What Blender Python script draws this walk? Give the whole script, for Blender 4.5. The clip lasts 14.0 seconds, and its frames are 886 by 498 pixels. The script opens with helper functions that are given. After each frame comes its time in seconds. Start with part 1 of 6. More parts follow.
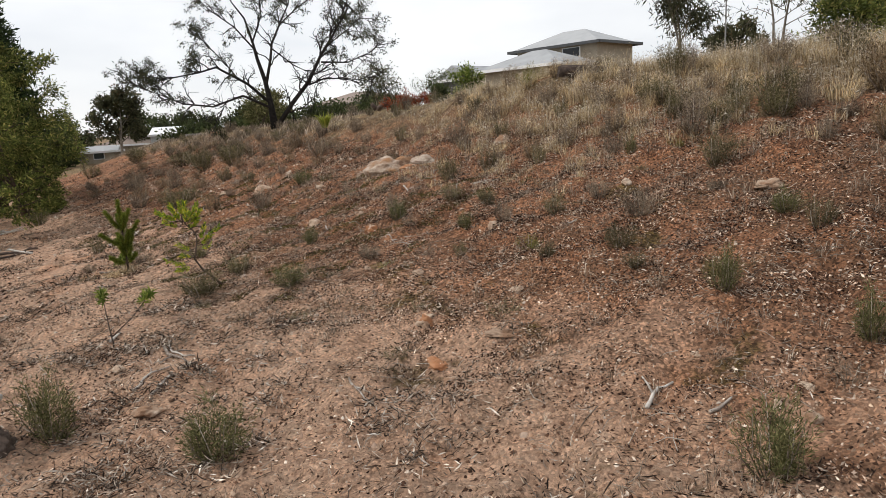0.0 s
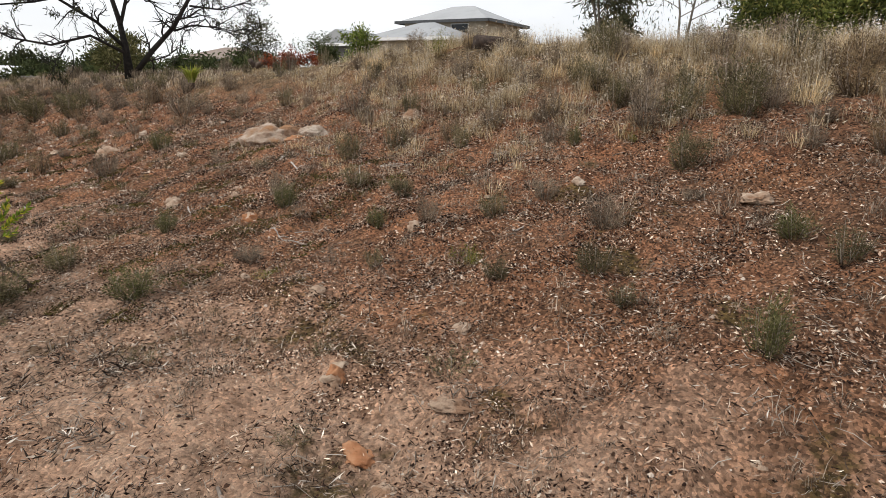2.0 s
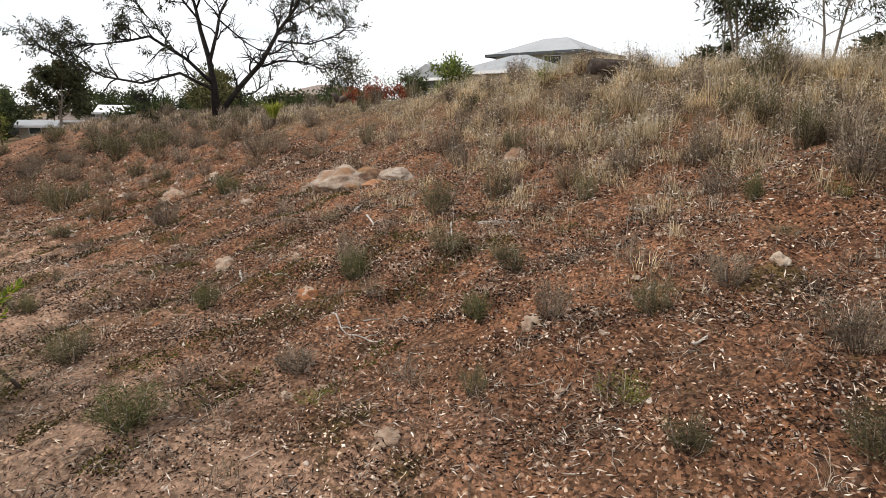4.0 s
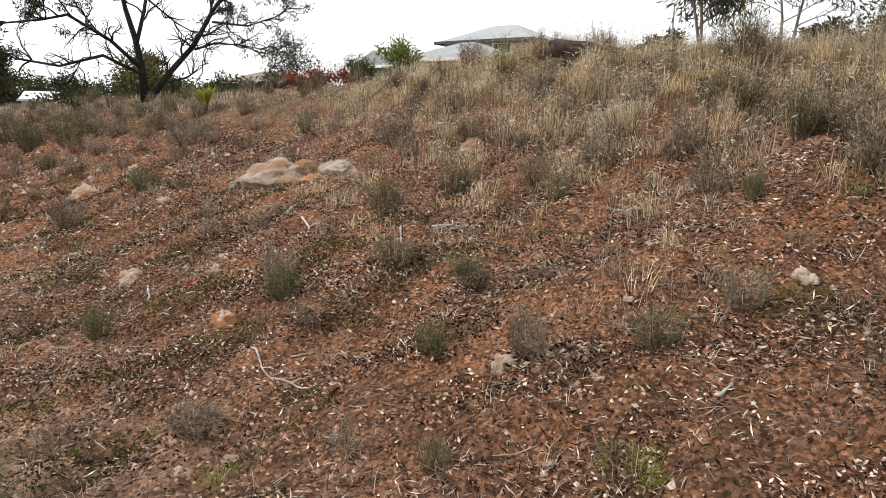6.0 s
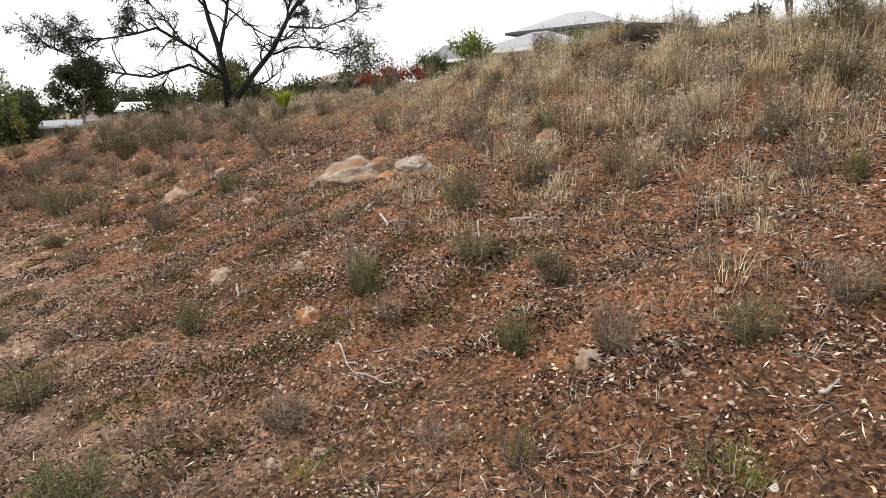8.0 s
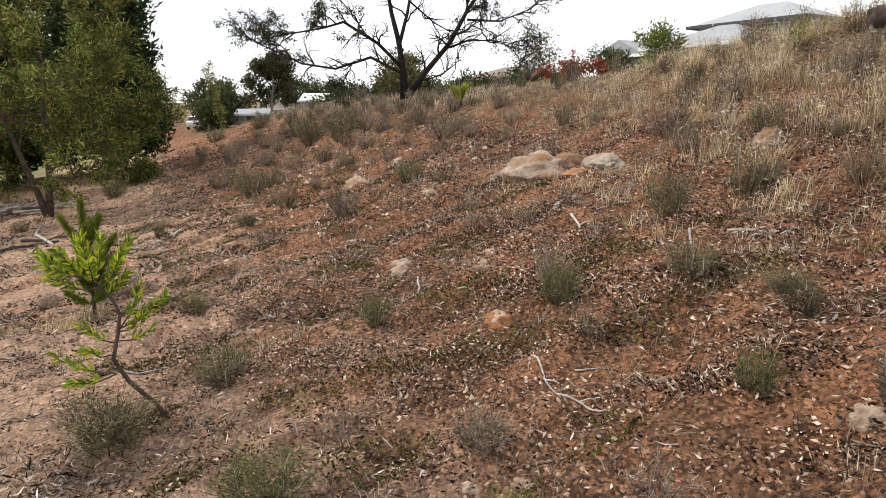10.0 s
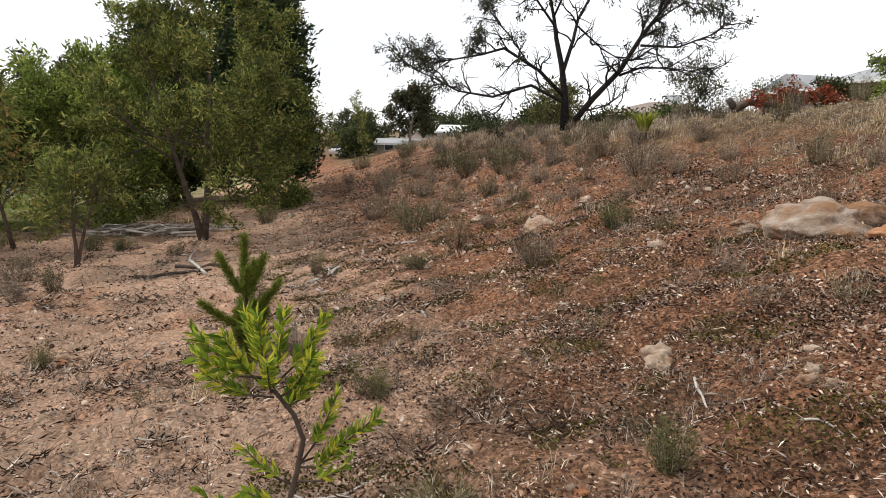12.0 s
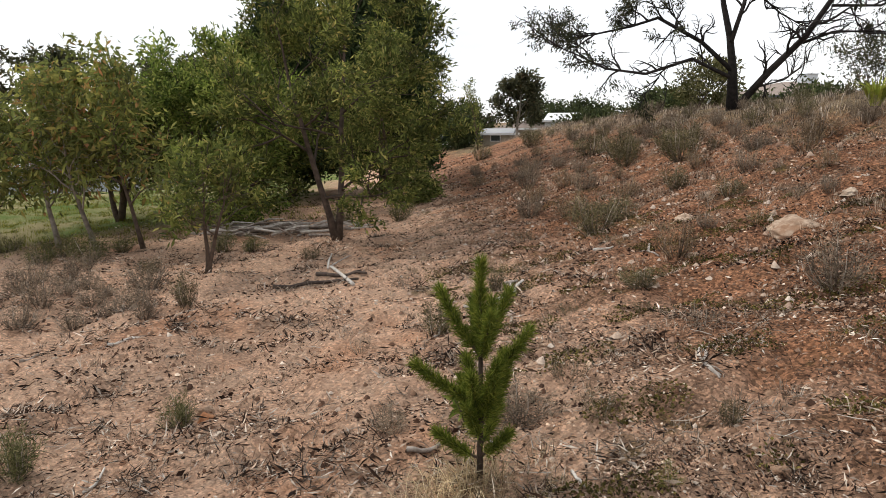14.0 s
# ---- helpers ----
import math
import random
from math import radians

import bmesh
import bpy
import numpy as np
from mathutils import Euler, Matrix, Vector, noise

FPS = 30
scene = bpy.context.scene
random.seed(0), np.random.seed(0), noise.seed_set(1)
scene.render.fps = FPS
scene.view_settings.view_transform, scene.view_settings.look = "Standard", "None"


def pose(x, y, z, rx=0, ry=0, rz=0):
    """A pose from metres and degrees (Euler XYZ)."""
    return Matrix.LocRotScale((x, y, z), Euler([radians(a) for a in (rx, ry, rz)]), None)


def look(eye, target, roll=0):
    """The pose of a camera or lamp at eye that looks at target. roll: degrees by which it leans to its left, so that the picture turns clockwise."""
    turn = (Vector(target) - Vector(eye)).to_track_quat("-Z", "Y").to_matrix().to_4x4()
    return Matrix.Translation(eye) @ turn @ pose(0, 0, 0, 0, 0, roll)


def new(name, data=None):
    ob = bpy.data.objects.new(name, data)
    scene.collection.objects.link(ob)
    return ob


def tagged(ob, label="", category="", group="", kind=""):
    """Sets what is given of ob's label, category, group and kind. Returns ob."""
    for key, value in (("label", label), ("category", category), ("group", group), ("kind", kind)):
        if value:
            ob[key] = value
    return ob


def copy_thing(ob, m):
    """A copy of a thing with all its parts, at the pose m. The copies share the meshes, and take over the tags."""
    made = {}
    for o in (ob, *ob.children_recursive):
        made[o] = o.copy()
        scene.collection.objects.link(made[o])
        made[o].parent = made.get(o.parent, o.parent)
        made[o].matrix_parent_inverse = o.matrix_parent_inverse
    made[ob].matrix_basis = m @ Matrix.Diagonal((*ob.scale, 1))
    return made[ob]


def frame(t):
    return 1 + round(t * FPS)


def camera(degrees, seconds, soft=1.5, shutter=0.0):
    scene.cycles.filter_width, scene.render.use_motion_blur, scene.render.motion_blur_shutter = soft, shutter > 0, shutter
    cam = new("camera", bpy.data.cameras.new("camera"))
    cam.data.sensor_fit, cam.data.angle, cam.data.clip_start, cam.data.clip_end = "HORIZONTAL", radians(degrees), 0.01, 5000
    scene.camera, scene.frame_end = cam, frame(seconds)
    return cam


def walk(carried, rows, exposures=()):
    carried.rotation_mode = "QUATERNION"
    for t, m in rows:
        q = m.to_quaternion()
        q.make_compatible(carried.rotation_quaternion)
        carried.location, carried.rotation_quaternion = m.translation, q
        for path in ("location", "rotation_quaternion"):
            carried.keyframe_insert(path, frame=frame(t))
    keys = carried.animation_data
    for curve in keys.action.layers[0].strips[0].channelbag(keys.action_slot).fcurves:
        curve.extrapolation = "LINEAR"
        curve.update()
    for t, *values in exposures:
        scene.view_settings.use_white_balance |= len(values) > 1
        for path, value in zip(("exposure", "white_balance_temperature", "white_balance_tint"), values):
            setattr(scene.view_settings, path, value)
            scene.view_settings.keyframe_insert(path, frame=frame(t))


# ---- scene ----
cam = camera(69.0, 14.0, soft=0.8)
PATH = [
    (0, (1.501, 0.424, 1.918), (0.865, 2.277, 1.515), -3.5),
    (0.5, (1.218, 0.764, 1.948), (0.442, 2.578, 1.619), -1.2),
    (1, (1.047, 1.037, 1.903), (0.712, 2.962, 1.472), -1.0),
    (1.5, (0.864, 1.453, 1.9), (0.488, 3.353, 1.402), -3.1),
    (2, (0.725, 1.859, 1.887), (0.476, 3.782, 1.397), 1.7),
    (2.5, (0.633, 2.214, 1.86), (0.33, 4.152, 1.467), -0.8),
    (3, (0.557, 2.617, 1.902), (0.054, 4.514, 1.514), -1.8),
    (3.2, (0.5, 2.789, 1.893), (0.016, 4.689, 1.497), -0.3),
    (5.3, (-0.055, 4.352, 1.877), (-0.591, 6.237, 1.478), 2.0),
    (5.5, (-0.038, 4.359, 1.859), (-0.55, 6.246, 1.435), 1.7),
    (6, (0.019, 4.372, 1.86), (-0.344, 6.291, 1.431), 1.2),
    (6.5, (0.01, 4.382, 1.864), (-0.435, 6.287, 1.448), 0.9),
    (7, (0.004, 4.383, 1.858), (-0.511, 6.269, 1.435), -0.6),
    (7.2, (0.003, 4.38, 1.863), (-0.534, 6.259, 1.438), -1.0),
    (9.3, (-0.143, 4.406, 1.842), (-0.876, 6.202, 1.354), -0.7),
    (9.5, (-0.214, 4.414, 1.837), (-1.003, 6.196, 1.386), -0.3),
    (10, (-0.405, 4.601, 1.82), (-1.418, 6.266, 1.368), -0.4),
    (10.5, (-0.683, 4.862, 1.822), (-1.915, 6.388, 1.432), -0.6),
    (11, (-1.07, 5.016, 1.813), (-2.209, 6.62, 1.452), 0.8),
    (11.5, (-1.49, 5.178, 1.745), (-2.857, 6.598, 1.405), -2.6),
    (12, (-1.912, 5.333, 1.731), (-3.236, 6.789, 1.375), 1.0),
    (12.5, (-2.365, 5.401, 1.714), (-3.819, 6.716, 1.318), 0.6),
    (13, (-2.834, 5.582, 1.671), (-4.416, 6.732, 1.253), 0.7),
    (13.3, (-3.096, 5.62, 1.644), (-4.7, 6.773, 1.331), 1.6),
    (13.5, (-3.299, 5.639, 1.642), (-4.837, 6.83, 1.174), 1.1),
    (13.8, (-3.626, 5.744, 1.608), (-5.136, 6.978, 1.165), 0.2),
    (14, (-3.809, 5.787, 1.595), (-5.336, 7.021, 1.211), -0.4),
]
# the camera brightens its picture slightly on the way
EXPOSURES = [(0.0, -0.18), (3.0, -0.06), (6.0, 0.10), (9.5, 0.18), (11.5, 0.04), (14.0, 0.0)]
walk(cam, [(t, look(eye, target, roll)) for t, eye, target, roll in PATH],
     exposures=EXPOSURES)

# ---- world and light ----
world = bpy.data.worlds.new("overcast_sky")
scene.world = world
world.use_nodes = True
wn, wl = world.node_tree.nodes, world.node_tree.links
sky = wn.new("ShaderNodeTexSky")
sky.sky_type = "NISHITA"
sky.sun_disc = False
sky.sun_elevation, sky.sun_rotation = radians(46), radians(-72)
sky_gain = wn.new("ShaderNodeVectorMath")
sky_gain.operation = "SCALE"
sky_gain.inputs["Scale"].default_value = 0.10
wl.new(sky.outputs[0], sky_gain.inputs[0])
wc = wn.new("ShaderNodeTexCoord")
cloud_noise = wn.new("ShaderNodeTexNoise")
cloud_noise.inputs["Scale"].default_value = 2.2
cloud_noise.inputs["Detail"].default_value = 5
cloud_map = wn.new("ShaderNodeMapping")
cloud_map.inputs["Scale"].default_value = (1, 1, 3.2)
wl.new(wc.outputs["Generated"], cloud_map.inputs[0])
wl.new(cloud_map.outputs[0], cloud_noise.inputs["Vector"])
cloud_ramp = wn.new("ShaderNodeValToRGB")
cloud_ramp.color_ramp.elements[0].position, cloud_ramp.color_ramp.elements[0].color = 0.32, (0.83, 0.855, 0.90, 1)
cloud_ramp.color_ramp.elements[1].position, cloud_ramp.color_ramp.elements[1].color = 0.62, (1.08, 1.085, 1.095, 1)
wl.new(cloud_noise.outputs["Fac"], cloud_ramp.inputs[0])
cloud_mix = wn.new("ShaderNodeMix")
cloud_mix.data_type = "RGBA"
cloud_mix.inputs["Factor"].default_value = 0.9
wl.new(sky_gain.outputs[0], cloud_mix.inputs["A"])
wl.new(cloud_ramp.outputs[0], cloud_mix.inputs["B"])
wl.new(cloud_mix.outputs["Result"], wn["Background"].inputs["Color"])
wn["Background"].inputs["Strength"].default_value = 1.15

sun = new("sun", bpy.data.lights.new("sun", "SUN"))
sun.data.energy, sun.data.angle, sun.data.color = 2.7, radians(11), (1.0, 0.95, 0.88)
sun.matrix_world = look((-22, -7, 24), (0, 0, 0))

# ---- terrain as a function ----
BANK_TURN, BANK_AT = 0.9883, 9.8285
CA, SA = math.cos(BANK_TURN), math.sin(BANK_TURN)
wave_rng = np.random.RandomState(11)
# lumps from a hand to several paces wide
WAVES = [(a, 6.2832 / w * math.cos(q), 6.2832 / w * math.sin(q), ph) for w, a, q, ph in zip(
    np.geomspace(0.20, 3.2, 18), np.geomspace(0.0062, 0.020, 18), wave_rng.uniform(0, 6.28, 18), wave_rng.uniform(0, 6.28, 18))]


def soft_step(u):
    return np.logaddexp(0.0, u)


def up_bank(x, y):
    return x * CA + y * SA - BANK_AT


def along_bank(x, y):
    return -x * SA + y * CA


def height(x, y):
    """The lie of the land: a flat strip, a bank up to a crest, and level ground beyond it."""
    x, y = np.asarray(x, float), np.asarray(y, float)
    s, v = up_bank(x, y), along_bank(x, y)
    z = 0.5045 + 0.0536 * s + 0.2906 * 1.192 * soft_step((s + 5.4953) / 1.192) - 0.2696 * 0.35 * soft_step((s - 1.35) / 0.35)
    z = z - 0.064 * 1.5 * soft_step((s - 3) / 1.5) + 0.045 * 3 * soft_step(-(s + 18) / 3)
    z = z - 0.0302 * 35 * np.tanh(v / 35) - 2.6 / (1 + np.exp(-(v - 48) / 5))
    z = z + 0.34 * np.exp(-(((s - 1.3) / 1.5) ** 2) - ((v - 8.0) / 3.6) ** 2)
    for a, kx, ky, ph in WAVES:
        z = z + a * np.sin(kx * x + ky * y + ph)
    return z


def ground_at(x, y):
    return float(height(x, y))


def patchy(x, y, size, seed):
    """A smooth value from about 0 to 1 that varies over the given size."""
    r = np.random.RandomState(seed)
    v = 0
    for k in range(7):
        q, ph = r.uniform(0, 6.28, 2)
        w = size * r.uniform(0.5, 1.6)
        v = v + np.sin((x * math.cos(q) + y * math.sin(q)) * 6.2832 / w + ph)
    return 0.5 + v / 5.2


# ---- mesh helpers ----
def mesh_of(name, verts, tris, smooth=False):
    verts, tris = np.asarray(verts, np.float32).reshape(-1, 3), np.asarray(tris, np.int32).reshape(-1, 3)
    me = bpy.data.meshes.new(name)
    me.vertices.add(len(verts))
    me.vertices.foreach_set("co", verts.ravel())
    me.loops.add(len(tris) * 3)
    me.loops.foreach_set("vertex_index", tris.ravel())
    me.polygons.add(len(tris))
    me.polygons.foreach_set("loop_start", np.arange(len(tris), dtype=np.int32) * 3)
    if smooth:
        me.polygons.foreach_set("use_smooth", np.ones(len(tris), dtype=bool))
    me.update(calc_edges=True)
    return me


def put(name, me, material, parent=None, label=""):
    if not me.materials:
        me.materials.append(material)
    ob = new(name, me)
    if parent is not None:
        ob.parent = parent
    return tagged(ob, label)


def part(name, bm, material, parent, label="", smooth=False):
    me = bpy.data.meshes.new(name)
    bm.to_mesh(me)
    bm.free()
    if smooth:
        me.polygons.foreach_set("use_smooth", np.ones(len(me.polygons), dtype=bool))
    return put(name, me, material, parent, label)


def soup(shapes, tris):
    """Many copies of one small shape (n, k, 3) with the same triangles, as one list of verts and tris."""
    n, k = shapes.shape[:2]
    tris = np.asarray(tris)
    return shapes.reshape(-1, 3), (tris[None] + (np.arange(n) * k)[:, None, None]).reshape(-1, 3)


def joined(pieces):
    vs, ts, n = [], [], 0
    for v, t in pieces:
        v, t = np.asarray(v, float).reshape(-1, 3), np.asarray(t, int).reshape(-1, 3)
        vs.append(v)
        ts.append(t + n)
        n += len(v)
    return np.concatenate(vs), np.concatenate(ts)


def blades(root, tall, wide, lean, turn, curl=1.0):
    """Bent grass blades: root (n, 3), the rest (n,)."""
    ahead = np.stack([np.cos(turn), np.sin(turn), 0 * turn], 1)
    side = np.stack([-np.sin(turn), np.cos(turn), 0 * turn], 1)
    up = np.array([0, 0, 1.0])
    mid = root + ahead * (tall * lean * 0.30)[:, None] + up * (tall * 0.55)[:, None]
    tip = root + ahead * (tall * lean * curl)[:, None] + up * (tall * (1 - 0.35 * lean * curl).clip(0.1))[:, None]
    w = (side * (wide / 2)[:, None])
    return soup(np.stack([root - w, root + w, mid - w * 0.7, mid + w * 0.7, tip], 1), [(0, 1, 3), (0, 3, 2), (2, 3, 4)])


def leaves(at, way, length, width, rng, flat=0.0):
    """Lozenge leaves (n) that point along way, each with a random turn about it."""
    way = way / (np.linalg.norm(way, axis=1, keepdims=True) + 1e-9)
    other = rng.normal(size=way.shape)
    other[:, 2] *= 1 - flat
    side = np.cross(way, other)
    side /= np.linalg.norm(side, axis=1, keepdims=True) + 1e-9
    l, w = length[:, None], width[:, None] / 2
    bend = np.cross(side, way) * l * 0.08
    return soup(np.stack([at, at + way * l * 0.45 - side * w + bend, at + way * l * 0.45 + side * w + bend, at + way * l], 1),
                [(0, 1, 2), (1, 3, 2)])


def tube(points, radii, sides=6):
    """A tapered tube through points, closed at its ends."""
    pts = np.asarray(points, float)
    rad = np.asarray(radii, float)
    d = np.gradient(pts, axis=0)
    d /= np.linalg.norm(d, axis=1, keepdims=True) + 1e-9
    ref = np.array([0.31, 0.17, 0.93]) if abs(d[0][2]) < 0.8 else np.array([0.93, 0.31, 0.1])
    a = np.cross(d, ref)
    a /= np.linalg.norm(a, axis=1, keepdims=True) + 1e-9
    b = np.cross(d, a)
    q = np.arange(sides) * 2 * math.pi / sides
    rings = pts[:, None] + rad[:, None, None] * (np.cos(q)[None, :, None] * a[:, None] + np.sin(q)[None, :, None] * b[:, None])
    n = len(pts)
    i = np.arange(n - 1)[:, None] * sides
    j = np.arange(sides)[None]
    k = (j + 1) % sides
    p0, p1, p2, p3 = i + j, i + k, i + sides + k, i + sides + j
    tris = np.concatenate([np.stack([p0, p1, p2], -1).reshape(-1, 3), np.stack([p0, p2, p3], -1).reshape(-1, 3)])
    caps = [(0, m + 1, m) for m in range(1, sides - 1)] + [((n - 1) * sides, (n - 1) * sides + m, (n - 1) * sides + m + 1) for m in range(1, sides - 1)]
    return rings.reshape(-1, 3), np.concatenate([tris, np.array(caps)])


def lump(radius, rough, seed, detail=3, squash=0.6, cut=0.0):
    """An uneven stone, its foot flattened."""
    bm = bmesh.new()
    bmesh.ops.create_icosphere(bm, subdivisions=detail, radius=1)
    off = Vector((seed * 7.3, seed * 3.1, seed * 1.7))
    for v in bm.verts:
        n = v.co.normalized()
        k = 1 + rough * (noise.noise(n * 1.1 + off) * 0.9 + 0.45 * noise.noise(n * 2.7 + off) + 0.22 * noise.noise(n * 6 + off))
        cell = noise.voronoi(n * 1.3 + off)[0][0]
        k *= 0.90 + 0.20 * min(cell, 0.6)
        k += rough * 0.08 * (noise.noise(n * 11 + off) - abs(noise.noise(n * 5 + off)))
        v.co = Vector((n.x * k, n.y * k, max(n.z * k * squash, -cut))) * radius
    return bm


# ---- materials ----
def material(name, rough=0.85, metal=0.0):
    m = bpy.data.materials.new(name)
    m.use_nodes = True
    n, l = m.node_tree.nodes, m.node_tree.links
    b = n["Principled BSDF"]
    b.inputs["Roughness"].default_value, b.inputs["Metallic"].default_value = rough, metal
    b.inputs["Specular IOR Level"].default_value = 0.25
    return m, n, l, b


def ramp(n, stops):
    r = n.new("ShaderNodeValToRGB")
    e = r.color_ramp.elements
    while len(e) < len(stops):
        e.new(0.5)
    for k, (p, c) in zip(e, stops):
        k.position, k.color = p, (*c, 1)
    return r


def noise_node(n, l, scale, detail=4, vector=None, rough=0.55):
    t = n.new("ShaderNodeTexNoise")
    t.inputs["Scale"].default_value, t.inputs["Detail"].default_value, t.inputs["Roughness"].default_value = scale, detail, rough
    if vector is not None:
        l.new(vector, t.inputs["Vector"])
    return t


def mix(n, l, fac, a, b, mode="MIX"):
    m = n.new("ShaderNodeMix")
    m.data_type, m.blend_type = "RGBA", mode
    for value, socket in ((fac, m.inputs["Factor"]), (a, m.inputs["A"]), (b, m.inputs["B"])):
        if hasattr(value, "links"):
            l.new(value, socket)
        elif isinstance(value, tuple):
            socket.default_value = (*value, 1)
        else:
            socket.default_value = value
    return m.outputs["Result"]


def bump(n, l, b, heights, strength=0.5, distance=0.02):
    k = n.new("ShaderNodeBump")
    k.inputs["Strength"].default_value, k.inputs["Distance"].default_value = strength, distance
    l.new(heights, k.inputs["Height"])
    l.new(k.outputs[0], b.inputs["Normal"])


def island_material(name, stops, rough=0.9, grain=30.0, gloss=0.25, patch=0.0, through_light=0.0):
    """Bits that each take a colour of their own from the ramp."""
    m, n, l, b = material(name, rough)
    g = n.new("ShaderNodeNewGeometry")
    r = ramp(n, stops)
    l.new(g.outputs["Random Per Island"], r.inputs[0])
    t = noise_node(n, l, grain, 3, g.outputs["Position"])
    dim = ramp(n, [(0.3, (0.72, 0.72, 0.72)), (0.7, (1.15, 1.12, 1.08))])
    l.new(t.outputs["Fac"], dim.inputs[0])
    c = mix(n, l, 1.0, r.outputs[0], dim.outputs[0], "MULTIPLY")
    if patch:
        t2 = noise_node(n, l, patch, 4, g.outputs["Position"], 0.6)
        k = ramp(n, [(0.36, (0.50, 0.48, 0.46)), (0.5, (0.95, 0.94, 0.92)), (0.66, (1.55, 1.52, 1.45))])
        l.new(t2.outputs["Fac"], k.inputs[0])
        c = mix(n, l, 1.0, c, k.outputs[0], "MULTIPLY")
    l.new(c, b.inputs["Base Color"])
    b.inputs["Specular IOR Level"].default_value = gloss * 0.6
    if through_light:
        d = n.new("ShaderNodeBsdfTranslucent")
        l.new(c, d.inputs["Color"])
        s = n.new("ShaderNodeMixShader")
        s.inputs[0].default_value = through_light
        l.new(b.outputs[0], s.inputs[1])
        l.new(d.outputs[0], s.inputs[2])
        l.new(s.outputs[0], n["Material Output"].inputs["Surface"])
    return m


def object_material(name, stops, rough=0.9, scale=8.0, relief=0.5, depth=0.01, blotch=None, spread=0.35):
    """One solid thing: a colour drawn for each object, blotches and grain."""
    m, n, l, b = material(name, rough)
    o, g = n.new("ShaderNodeObjectInfo"), n.new("ShaderNodeNewGeometry")
    t = noise_node(n, l, scale, 6, g.outputs["Position"])
    add = n.new("ShaderNodeMath")
    add.operation = "MULTIPLY_ADD"
    l.new(o.outputs["Random"], add.inputs[0])
    add.inputs[1].default_value = spread
    sub = n.new("ShaderNodeMath")
    sub.operation = "SUBTRACT"
    l.new(t.outputs["Fac"], sub.inputs[0])
    sub.inputs[1].default_value = spread / 2
    l.new(sub.outputs[0], add.inputs[2])
    r = ramp(n, stops)
    l.new(add.outputs[0], r.inputs[0])
    c = r.outputs[0]
    if blotch:
        t2 = noise_node(n, l, scale * 0.35, 3, g.outputs["Position"])
        k = ramp(n, [(0.5, (0, 0, 0)), (0.62, (1, 1, 1))])
        l.new(t2.outputs["Fac"], k.inputs[0])
        c = mix(n, l, k.outputs[0], c, blotch)
    l.new(c, b.inputs["Base Color"])
    fine = noise_node(n, l, scale * 6, 5, g.outputs["Position"], 0.7)
    bump(n, l, b, fine.outputs["Fac"], relief, depth)
    return m


